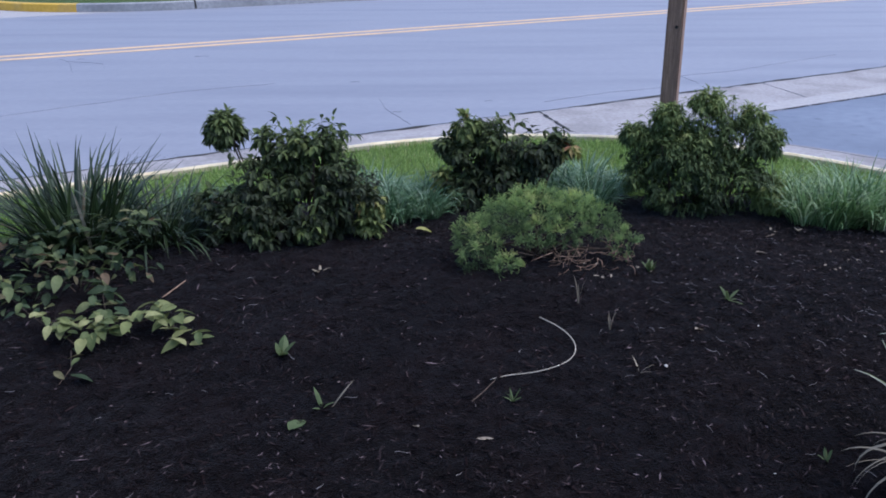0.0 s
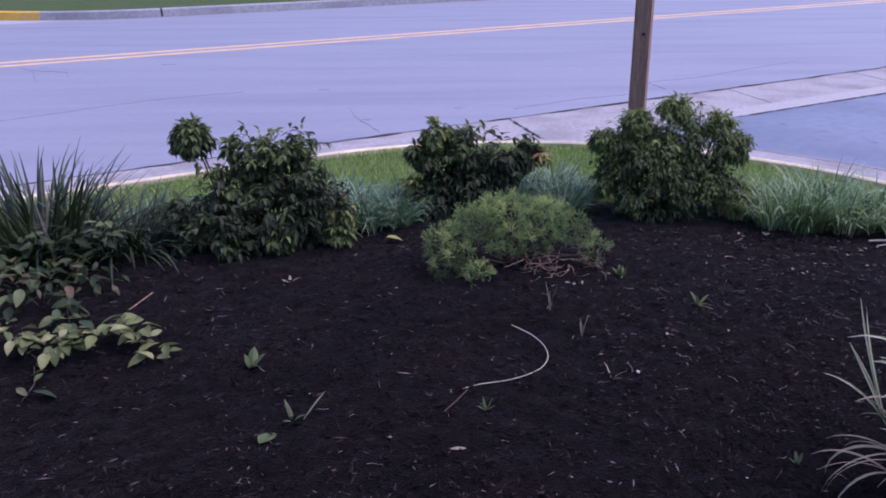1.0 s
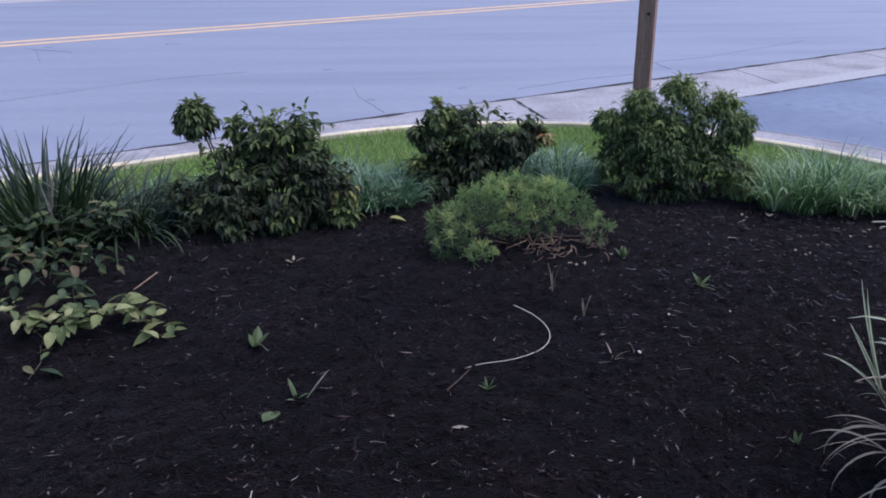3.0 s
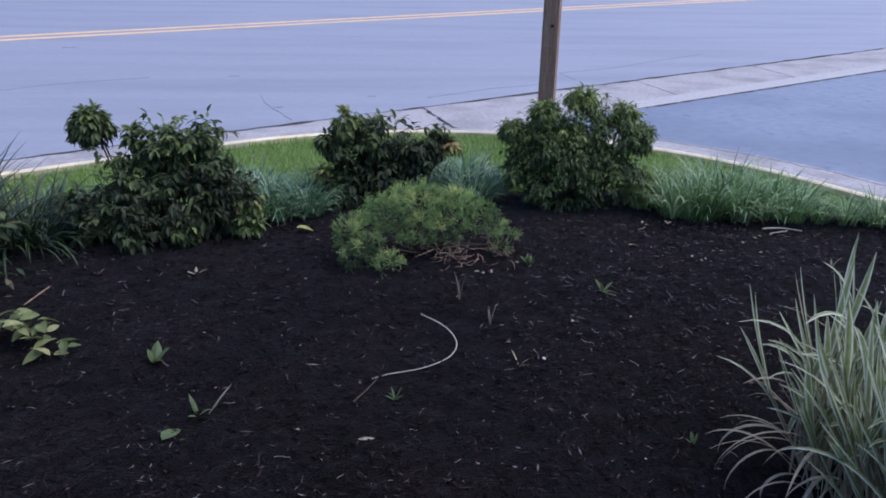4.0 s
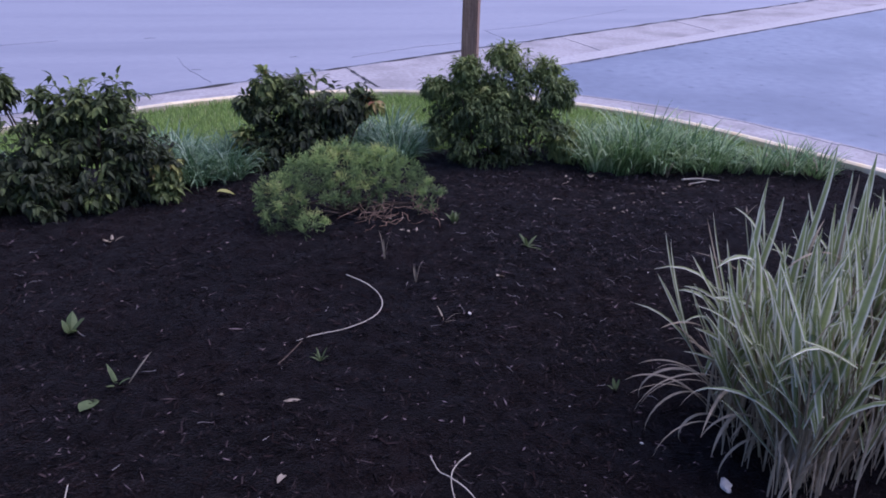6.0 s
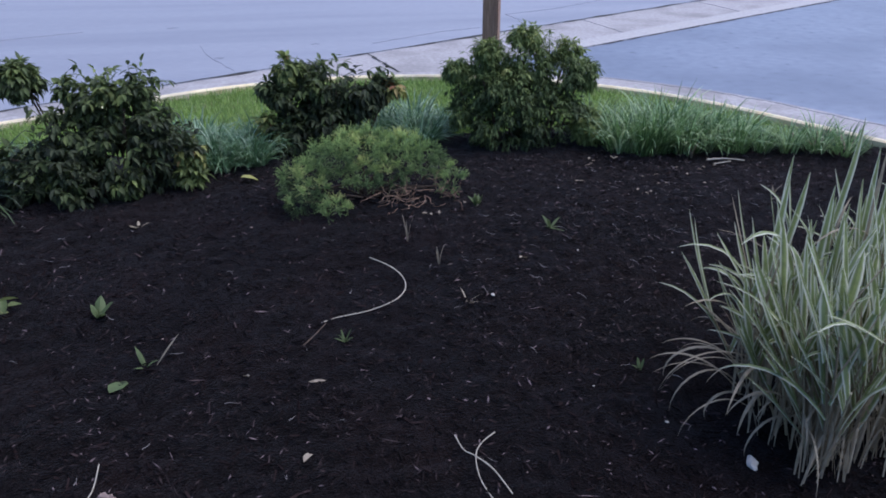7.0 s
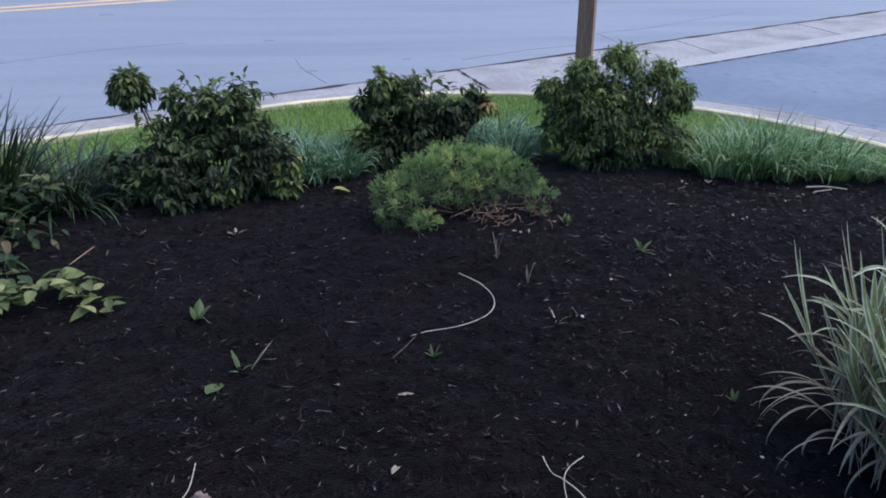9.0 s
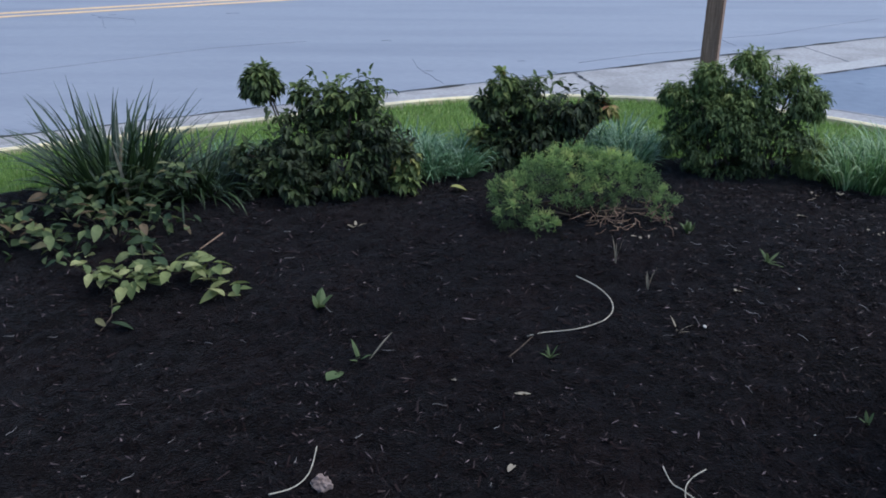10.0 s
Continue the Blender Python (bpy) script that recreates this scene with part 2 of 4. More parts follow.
def plan(s, n, z=0.0):
    """Along the road and across it, to the world."""
    return Vector((s * CU - n * SU, s * SU + n * CU, z))


class Sheet:
    """Collects vertices, faces and u, v, and makes one mesh of them."""

    def __init__(self):
        self.v, self.f, self.uv = [], [], []

    def add(self, verts, faces, uvs=None):
        k = len(self.v)
        self.v += [tuple(p) for p in verts]
        self.uv += uvs or [(0.5, 0.5)] * len(verts)
        self.f += [tuple(i + k for i in f) for f in faces]

    def mesh(self, name, smooth=False):
        me = bpy.data.meshes.new(name)
        me.from_pydata(self.v, [], self.f)
        layer = me.uv_layers.new(name="UVMap")
        idx = np.empty(len(me.loops), dtype=np.int32)
        me.loops.foreach_get("vertex_index", idx)
        layer.data.foreach_set("uv", np.array(self.uv, dtype=np.float32)[idx].ravel())
        if smooth:
            me.polygons.foreach_set("use_smooth", np.ones(len(me.polygons), dtype=bool))
        me.update()
        return me


def part(name, shape, mat, parent=None, label="", smooth=False):
    me = shape.mesh(name, smooth) if isinstance(shape, Sheet) else shape
    if not me.materials:
        me.materials.append(mat)
    ob = new(name, me)
    if parent:
        ob.parent = parent
    if label:
        ob["label"] = label
    return ob


def empty(name, x, y, z, label, category, group=""):
    e = new(name)
    e.location = (x, y, z)
    e.empty_display_size = 0.05
    return tagged(e, label, category, group)


def tube(sh, pts, r0, r1, sides=6):
    """A tapered round branch along points."""
    pts = [Vector(p) for p in pts]
    rings, n = [], len(pts)
    for i, p in enumerate(pts):
        t = (pts[min(i + 1, n - 1)] - pts[max(i - 1, 0)]).normalized()
        a = t.orthogonal().normalized()
        b = t.cross(a)
        r = r0 + (r1 - r0) * i / (n - 1)
        rings += [p + (a * math.cos(k * math.tau / sides) + b * math.sin(k * math.tau / sides)) * r for k in range(sides)]
    faces = [(i * sides + k, i * sides + (k + 1) % sides, (i + 1) * sides + (k + 1) % sides, (i + 1) * sides + k)
             for i in range(n - 1) for k in range(sides)]
    faces += [tuple(range(sides))[::-1], tuple((n - 1) * sides + k for k in range(sides))]
    sh.add(rings, faces)


def leaf(sh, base, along, up, length, width, curl=0.15, tone=0.5):
    """A folded pointed leaf of eight points with a midrib."""
    a = along.normalized()
    s = a.cross(up)
    s = s.normalized() if s.length > 1e-4 else a.orthogonal().normalized()
    u = s.cross(a)
    w, fold = width / 2, width * 0.16
    p = [base]
    for d, ww in ((0.33, 1.0), (0.68, 0.8)):
        c = base + a * length * d - u * length * curl * d * d
        p += [c - s * w * ww + u * fold, c, c + s * w * ww + u * fold]
    p.append(base + a * length - u * length * curl)
    sh.add(p, [(0, 2, 1), (0, 3, 2), (1, 2, 5, 4), (2, 3, 6, 5), (4, 5, 7), (5, 6, 7)],
           [(tone, 0.0)] * 8)


def blade(sh, rng, base, azimuth, lean, length, width, droop, segs=6, fold=0.18, taper=0.55):
    """An arching strap blade: starts leaning by lean from upright, and bends over by droop along its length."""
    h = Vector((math.cos(azimuth), math.sin(azimuth), 0))
    s = Vector((-h.y, h.x, 0))
    tw = rng.uniform(-0.5, 0.5)
    p, ang, verts, uvs, faces = Vector(base), lean, [], [], []
    for i in range(segs + 1):
        t = i / segs
        d = h * math.sin(ang) + Vector((0, 0, math.cos(ang)))
        nrm = s.cross(d)
        side = (s * math.cos(tw * t) + nrm * math.sin(tw * t))
        w = width / 2 * min(1.0, 0.55 + 1.6 * t) * (1 - max(0.0, (t - taper) / (1 - taper)) ** 1.6 * 0.93)
        up = side.cross(d) * -w * fold * 2
        verts += [p - side * w - up, p, p + side * w - up]
        uvs += [(0, t), (0.5, t), (1, t)]
        p = p + d * (length / segs)
        ang += droop / segs * (0.4 + 1.2 * t)
    for i in range(segs):
        k = 3 * i
        faces += [(k, k + 1, k + 4, k + 3), (k + 1, k + 2, k + 5, k + 4)]
    sh.add(verts, faces, uvs)


def sweep(path, profile, side=1.0):
    """A profile of (offset, height) carried along plan points; offsets go to the right of the way for side 1."""
    sh, n, m = Sheet(), len(path), len(profile)
    for i, p in enumerate(path):
        t = path[min(i + 1, n - 1)] - path[max(i - 1, 0)]
        t.z = 0
        t.normalize()
        r = Vector((t.y, -t.x, 0)) * side
        sh.add([(p.x + r.x * d, p.y + r.y * d, z) for d, z in profile], [])
    sh.f = [(i * m + k, i * m + k + 1, (i + 1) * m + k + 1, (i + 1) * m + k) for i in range(n - 1) for k in range(m - 1)]
    return sh


def slab(points, z, depth=0.25):
    """A flat piece of ground with sides, from its outline."""
    sh, n = Sheet(), len(points)
    sh.add([(p.x, p.y, z) for p in points] + [(p.x, p.y, z - depth) for p in points],
           [tuple(range(n))] + [(i, i + n, (i + 1) % n + n, (i + 1) % n) for i in range(n)])
    return sh


def structure(name, shape, mat, label, category, smooth=False):
    return tagged(part(name, shape, mat, None, "", smooth), label, category, kind="structure")


# ---------------------------------------------------------------- ground, road, kerbs
def lumps(x, y, scale, seed=0.0):
    return noise.noise(Vector((x * scale, y * scale, seed)))


def bed_inside(x, y):
    """How far a place lies inside the mulched bed, in metres."""
    s, n = x * CU + y * SU, -x * SU + y * CU
    wob = 0.07 * noise.noise(Vector((x * 3.1, y * 3.1, 4.0))) + 0.04 * noise.noise(Vector((x * 9.0, y * 9.0, 8.0)))
    return min(4.82 + 0.05 * math.sin(x * 2.3) - y, 4.75 - n, 4.55 + 0.24 * max(0.0, min(1.0, (2.5 - n) / 0.5)) - s) + wob


def bed_height(x, y):
    base = np.interp(y, [0.0, 1.6, 2.2, 2.6, 3.0, 3.4, 3.8, 4.3, 5.0], [-0.10, -0.085, -0.06, -0.04, 0.0, 0.03, 0.045, 0.03, 0.03])
    side = -0.05 * max(0.0, min(1.0, (x - 0.7) / 0.6)) * max(0.0, min(1.0, (3.1 - y) / 0.8))
    rise = 0.085 * max(0.0, min(1.0, (x * CU + y * SU - 4.38) / 0.36))
    return float(base) * (1 - rise / 0.1) + side + rise + 0.016 * lumps(x, y, 2.1) + 0.009 * lumps(x, y, 9, 3)


sh = Sheet()
R = 1500.0
sh.add([(-R, -R, -0.24), (R, -R, -0.24), (R, R, -0.24), (-R, R, -0.24)], [(0, 1, 2, 3)])
structure("ground", sh, M_FARGRASS, "open grassy ground reaching to the horizon", "ground")

structure("road", slab([plan(-60, 6.09), plan(90, 6.09), plan(90, 18.75), plan(-60, 18.75)], 0.0), M_ROAD,
          "weathered pale grey asphalt two-lane road with faint cracks", "road")
structure("parking_lot", slab([plan(5.25, -14), plan(30, -14), plan(30, 5.2)] + [plan(2.1 + 3.15 * math.sin(a), 2.62 + 3.15 * math.cos(a)) for a in np.linspace(0.61, math.pi / 2, 16)], -0.004), M_LOT,
          "dark blue-grey asphalt driveway to a car park", "driveway")
structure("driveway_apron", slab([plan(34, 5.14), plan(34, 6.085), plan(1.7, 6.085)] + [plan(2.1 + 3.36 * math.sin(a), 2.62 + 3.36 * math.cos(a)) for a in np.linspace(0, 0.72, 14)], 0.001), M_CONCRETE,
          "pale concrete gutter apron across the driveway mouth", "gutter")
structure("apron_lip", slab([plan(5.72, 5.06), plan(34, 5.06), plan(34, 5.3), plan(6.2, 5.3)], 0.006), M_PALE,
          "bright concrete lip along the driveway asphalt", "trim")

# double line in the middle of the road
for n0 in (12.27, 12.63):
    pts = [plan(-60, n0), plan(90, n0), plan(90, n0 + 0.17), plan(-60, n0 + 0.17)]
    structure("road_line", slab(pts, 0.004, 0.003), M_LINE, "worn yellow centre line painted on the road", "road line")

# near kerb: straight, a quarter round at the driveway, straight again
CORNER = [plan(2.1 + 2.7 * math.sin(a), 2.62 + 2.7 * math.cos(a)) for a in np.linspace(0, math.pi / 2, 22)]
NEAR = [plan(s, 5.32) for s in np.arange(-30, 1.9, 1.5)] + CORNER + [plan(4.8, n) for n in np.arange(2.2, -12, -1.5)]
structure("kerb_near", sweep(NEAR, [(0.0, -0.2), (0.0, 0.112), (0.012, 0.122), (0.13, 0.12), (0.155, 0.105), (0.175, 0.03), (0.20, 0.016),
                                    (0.46, 0.008), (0.765, 0.005), (0.765, -0.05)], -1.0), M_CONCRETE,
          "weathered concrete kerb and gutter bending into the driveway", "kerb")
structure("kerb_strip", sweep(NEAR, [(-0.004, 0.085), (-0.004, 0.117), (0.010, 0.127), (0.031, 0.126), (0.032, 0.118)], -1.0), M_CURBSTRIP,
          "thin mottled cream-yellow strip along the kerb's back edge", "kerb paint")


def wavy_strip(points, width, z, wobble=0.012, step=0.06, seed=1):
    """A thin uneven crack along points."""
    rng = random.Random(seed)
    pts = [Vector(p) for p in points]
    sh_, line = Sheet(), []
    for a, b in zip(pts, pts[1:]):
        k = max(1, int((b - a).length / step))
        line += [a.lerp(b, i / k) for i in range(k)]
    line.append(pts[-1])
    for i, p in enumerate(line):
        t = (line[min(i + 1, len(line) - 1)] - line[max(i - 1, 0)]).normalized()
        r = Vector((t.y, -t.x, 0))
        c = p + r * rng.uniform(-wobble, wobble)
        w = width * rng.choice((0.15, 0.4, 0.7, 1.0, 1.3)) * rng.uniform(0.6, 1.2) / 2
        sh_.add([(c.x - r.x * w, c.y - r.y * w, z), (c.x, c.y, z + 0.003), (c.x + r.x * w, c.y + r.y * w, z)], [])
    for i in range(len(line) - 1):
        k = 3 * i
        sh_.f += [(k, k + 1, k + 4, k + 3), (k + 1, k + 2, k + 5, k + 4)]
    return sh_


structure("road_seam", wavy_strip([plan(-12, 6.09), plan(22, 6.09)], 0.045, 0.007, 0.014, 0.16, 4), M_SEAM,
          "dark dirt-filled joint between asphalt and concrete gutter", "joint")
structure("gutter_crack", wavy_strip([plan(4.29, 6.09), plan(4.2, 5.78), plan(4.12, 5.5), plan(4.06, 5.32), plan(4.09, 5.19), plan(4.18, 5.08), plan(4.36, 5.04)], 0.026, 0.009, 0.005, 0.04, 2),
          M_SEAM, "dark curved crack across the concrete gutter", "crack")
for a, b in ((plan(9.19, 6.07), plan(8.9, 5.31)), (plan(7.1, 6.07), plan(6.84, 5.31))):
    structure("apron_joint", wavy_strip([a, b], 0.007, 0.003, 0.004, 0.06, 5), M_CRACK, "narrow joint across the concrete apron", "joint")
for k, pts in enumerate(([plan(3.31, 7.34), plan(3.17, 6.95), plan(3.07, 6.22)], [plan(6.55, 6.42), plan(6.7, 6.87), plan(7.5, 6.8), plan(8.2, 6.9), plan(9.5, 7.04)],
                         [plan(0.86, 12.06), plan(0.93, 11.6), plan(0.89, 10.71)], [plan(-1.5, 8.1), plan(0.4, 8.5), plan(1.75, 8.82), plan(2.7, 8.75)],
                         [plan(4.6, 6.45), plan(5.4, 6.5), plan(6.1, 6.42)], [plan(0.92, 11.79), plan(1.3, 11.3), plan(1.25, 10.9)])):
    structure("road_crack", wavy_strip(pts, 0.0045, 0.0, 0.012, 0.09, 20 + k), M_CRACK, "fine dark crack in the road's asphalt", "crack")
for k, (p, size) in enumerate(((plan(2.53, 11.3), 0.09), (plan(3.49, 8.41), 0.055), (plan(4.17, 6.76), 0.04), (plan(3.2, 6.75), 0.04), (plan(1.1, 11.9), 0.05))):
    structure("tar_spot", wavy_strip([p - Vector((size, 0.2 * size, 0)), p, p + Vector((size, -0.1 * size, 0))], size, 0.001, 0.01, size / 3, 60 + k), M_CRACK,
              "small dark tar spot on the road", "stain")
GUTTER = [plan(2.1 + 3.42 * math.sin(a), 2.62 + 3.42 * math.cos(a)) for a in np.linspace(math.radians(44), math.pi / 2, 14)] + [plan(5.52, n) for n in np.arange(2.2, -3, -0.6)]
structure("gutter_edge", wavy_strip(GUTTER, 0.02, 0.006, 0.016, 0.07, 14), M_CRACK, "dark ragged edge where asphalt meets the gutter", "joint")
structure("asphalt_edge", wavy_strip([plan(6.1, 5.06), plan(14, 5.05)], 0.03, 0.0, 0.01, 0.08, 9), M_SEAM,
          "dark ragged edge of the driveway asphalt", "joint")

# far kerb with its yellow painted bend, and the lawn behind it
BEND = [plan(4.0 - 4.0 * math.sin(a), 22.6 - 4.0 * math.cos(a)) for a in np.linspace(0, math.pi / 2, 20)]
FAR_PROFILE = [(0.0, -0.05), (0.0, 0.01), (0.02, 0.15), (0.05, 0.17), (0.2, 0.17), (0.2, 0.1)]
structure("kerb_far", sweep([plan(90, 18.6)] + [plan(s, 18.6) for s in np.arange(30, 4.1, -1.5)] + BEND[:8], FAR_PROFILE, 1.0), M_FARCURB,
          "grey concrete kerb on the far side of the road", "kerb")
structure("kerb_far_painted", sweep(BEND[7:] + [plan(0.0, n) for n in np.arange(23.5, 40, 2)], FAR_PROFILE, 1.0), M_YELLOWCURB,
          "kerb bend painted bright yellow across the road", "kerb")
structure("kerb_joint", sweep([plan(4.13, 18.6), plan(4.09, 18.6)], [(-0.004, 0.01), (0.014, 0.15), (0.046, 0.176), (0.2, 0.176)], 1.0), M_SEAM,
          "dark joint across the far kerb", "joint")
structure("lawn_far", slab([plan(90, 18.78), plan(90, 45), plan(0.19, 45), plan(0.19, 22.6)]
                           + [plan(4.0 - 3.81 * math.sin(a), 22.6 - 3.81 * math.cos(a)) for a in np.linspace(math.pi / 2, 0, 14)], 0.165, 0.2), M_FARGRASS,
          "mown grass verge across the road", "lawn")
structure("far_driveway", slab([plan(-9, 18.76), plan(3.6, 18.76), plan(1.5, 19.6), plan(0.1, 22), plan(0.1, 40), plan(-9, 40)], 0.002, 0.03), M_PALE,
          "pale concrete driveway across the road", "driveway")

# mulched bed and lawn strip
sh, step = Sheet(), 0.03
xs, ys = np.arange(-6.4, 4.8, step), np.arange(0.7, 5.0, step)
index = {}
for i, x in enumerate(xs):
    for j, y in enumerate(ys):
        d = bed_inside(x, y)
        if d > -0.12:
            index[i, j] = len(sh.v)
            rough = 0.014 * lumps(x, y, 19, 7) + 0.009 * lumps(x, y, 43, 2)
            sh.v.append((x, y, bed_height(x, y) + rough - max(0.0, -d) * 0.5))
            sh.uv.append((0.5, 0.5))
for (i, j), k in index.items():
    q = (k, index.get((i + 1, j)), index.get((i + 1, j + 1)), index.get((i, j + 1)))
    if None not in q:
        sh.f.append(q)
structure("mulch_bed", sh, M_MULCH, "planting bed covered in dark shredded bark mulch", "flower bed", smooth=True)
sh = Sheet()
sh.add([(-9, -6, -0.12), (9, -6, -0.12), (9, 0.95, -0.12), (-9, 0.95, -0.12)], [(0, 1, 2, 3)])
structure("mulch_rear", sh, M_MULCH, "dark mulch continuing behind the viewer", "flower bed")


def lawn_height(x, y):
    by_drive = max(0.0, min(1.0, (x * CU + y * SU - 4.3) / 0.25))
    return 0.085 + 0.012 * lumps(x, y, 1.7, 5) - 0.10 * max(0.0, min(1.0, (bed_inside(x, y) + 0.25) / 0.35)) * (1 - 0.75 * by_drive)


def lawn_inside(x, y):
    s, n = x * CU + y * SU, -x * SU + y * CU
    if s > 2.1 and n > 2.62:
        return 2.7 - math.hypot(s - 2.1, n - 2.62)
    return min(5.32 - n, 4.8 - s)


sh, step, index = Sheet(), 0.04, {}
for i, x in enumerate(np.arange(-9, 6.0, step)):
    for j, y in enumerate(np.arange(-3.0, 6.1, step)):
        if lawn_inside(x, y) > -0.005 and bed_inside(x, y) < 0.25:
            index[i, j] = len(sh.v)
            sh.v.append((x, y, lawn_height(x, y)))
            sh.uv.append((0.5, 0.5))
for (i, j), k in index.items():
    q = (k, index.get((i + 1, j)), index.get((i + 1, j + 1)), index.get((i, j + 1)))
    if None not in q:
        sh.f.append(q)
structure("lawn_strip", sh, M_SOILGRASS, "narrow strip of mown lawn inside the kerb", "lawn", smooth=True)


# ---------------------------------------------------------------- planting
def in_lobe(rng, lobe, shell):
    cx, cy, cz, rx, ry, rz = lobe[:6]
    while True:
        d = Vector((rng.gauss(0, 1), rng.gauss(0, 1), rng.gauss(0, 1))).normalized()
        r = shell + (1 - shell) * rng.random() ** 0.6
        p = Vector((cx + d.x * rx * r, cy + d.y * ry * r, cz + d.z * rz * r))
        if p.z > bed_height(p.x, p.y) + 0.02:
            return p, d, r


def shrub(name, x, y, lobes, sprays, leaf_len, leaf_wide, mat, label, seed, gap=-0.06):
    """A broadleaf shrub: cane stems, each lobe a head of drooping leaf sprays, with gaps between the heads."""
    rng = random.Random(seed)
    top = empty(name, x, y, bed_height(x, y), label, "shrub", "shrubs along the bed")
    inv = Matrix.Translation(top.location).inverted()
    weights = [(l[3] * l[4] + l[3] * l[5] + 0.006) * (l[7] if len(l) > 7 else 1.0) for l in lobes]
    crown = Sheet()
    made = 0
    while made < sprays:
        lobe = rng.choices(lobes, weights)[0]
        p, d, r = in_lobe(rng, lobe, 0.35)
        small = lobe[3] < 0.09
        p = Vector(lobe[:3]).lerp(p, 0.72 if small else 0.86)
        hole = noise.noise(p * 9.0 + Vector((seed, 0, 0)))
        if not small and hole < gap:
            continue
        made += 1
        if not small:
            p = p + d * 0.06 * noise.noise(p * 5.0 + Vector((0, seed, 3)))
        p = inv @ p
        go = (d * 0.8 + Vector((rng.uniform(-.6, .6), rng.uniform(-.6, .6), rng.uniform(-.1, .8)))).normalized()
        length = rng.uniform(0.04, 0.09) * (0.6 if small else 1.0)
        # Tone paints shade low down and light higher up, with paler new growth.
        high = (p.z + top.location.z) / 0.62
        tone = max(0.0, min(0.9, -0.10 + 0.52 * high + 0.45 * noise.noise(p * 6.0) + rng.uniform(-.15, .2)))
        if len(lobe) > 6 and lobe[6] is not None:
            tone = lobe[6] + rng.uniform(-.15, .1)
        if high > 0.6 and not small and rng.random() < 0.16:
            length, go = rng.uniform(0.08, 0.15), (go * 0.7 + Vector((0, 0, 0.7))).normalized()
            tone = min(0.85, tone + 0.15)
        nodes, q, pts = rng.randint(3, 5), p.copy(), [p.copy()]
        for k in range(nodes):
            go = (go + Vector((rng.uniform(-.2, .2), rng.uniform(-.2, .2), -0.15))).normalized()
            q = q + go * length / nodes
            pts.append(q.copy())
            side = go.cross(Vector((0, 0, 1)))
            side = side.normalized() if side.length > 0.05 else Vector((1, 0, 0))
            for sgn in (-1, 1):
                if rng.random() < 0.18:
                    continue
                a = (go * rng.uniform(0.2, 0.9) + side * sgn * rng.uniform(0.4, 1.0) + Vector((0, 0, rng.uniform(-1.3, 0.35)))).normalized()
                ll = leaf_len * rng.uniform(0.5, 1.3)
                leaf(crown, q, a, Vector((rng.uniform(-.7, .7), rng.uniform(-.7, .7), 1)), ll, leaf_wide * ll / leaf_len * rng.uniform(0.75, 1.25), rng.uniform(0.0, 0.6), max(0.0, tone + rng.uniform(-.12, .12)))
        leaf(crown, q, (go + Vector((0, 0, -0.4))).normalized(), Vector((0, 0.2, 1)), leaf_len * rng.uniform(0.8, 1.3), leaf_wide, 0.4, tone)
        if r > 0.6:
            tube(crown, [pts[0], pts[len(pts) // 2], pts[-1]], 0.0018, 0.001, 3)
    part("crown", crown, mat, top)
    for lobe in lobes:
        for k in range(1 if lobe[3] < 0.09 else 2):
            st, a = Sheet(), rng.uniform(0, math.tau)
            foot = Vector((math.cos(a), math.sin(a), 0)) * rng.uniform(0.01, 0.07) + Vector((0, 0, -0.01))
            tip = inv @ Vector((lobe[0] + rng.uniform(-.4, .4) * lobe[3], lobe[1] + rng.uniform(-.4, .4) * lobe[4], lobe[2] + 0.3 * lobe[5]))
            if lobe[3] > 0.09 or tip.z > 0.3:
                foot = foot.lerp(Vector((tip.x, tip.y, foot.z)), 0.6)
            mid = foot.lerp(tip, 0.5) + Vector((rng.uniform(-.02, .02), rng.uniform(-.02, .02), 0.02))
            tube(st, [foot, foot.lerp(mid, 0.5) + Vector((0, 0, 0.01)), mid, mid.lerp(tip, 0.5), tip], 0.0075, 0.0035, 6)
            part("stem", st, M_STEM, top, smooth=True)
    return top


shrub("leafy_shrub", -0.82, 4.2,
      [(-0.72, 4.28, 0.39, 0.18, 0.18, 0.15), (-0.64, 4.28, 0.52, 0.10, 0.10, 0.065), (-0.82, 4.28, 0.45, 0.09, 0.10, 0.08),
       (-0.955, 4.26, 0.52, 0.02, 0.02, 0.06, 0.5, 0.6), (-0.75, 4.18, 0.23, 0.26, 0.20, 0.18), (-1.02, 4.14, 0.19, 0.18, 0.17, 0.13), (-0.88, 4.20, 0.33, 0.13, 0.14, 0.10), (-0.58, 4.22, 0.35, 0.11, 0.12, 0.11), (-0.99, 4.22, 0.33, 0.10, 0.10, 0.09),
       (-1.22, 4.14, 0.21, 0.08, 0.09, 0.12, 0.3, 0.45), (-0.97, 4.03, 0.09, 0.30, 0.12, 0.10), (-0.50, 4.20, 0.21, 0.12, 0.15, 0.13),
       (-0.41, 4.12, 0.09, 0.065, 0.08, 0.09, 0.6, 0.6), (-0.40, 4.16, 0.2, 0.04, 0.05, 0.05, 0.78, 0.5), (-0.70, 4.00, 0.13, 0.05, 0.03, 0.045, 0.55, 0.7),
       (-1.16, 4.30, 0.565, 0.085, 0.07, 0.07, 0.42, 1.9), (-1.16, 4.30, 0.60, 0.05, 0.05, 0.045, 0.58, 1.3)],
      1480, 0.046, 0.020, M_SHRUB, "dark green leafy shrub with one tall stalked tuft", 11)
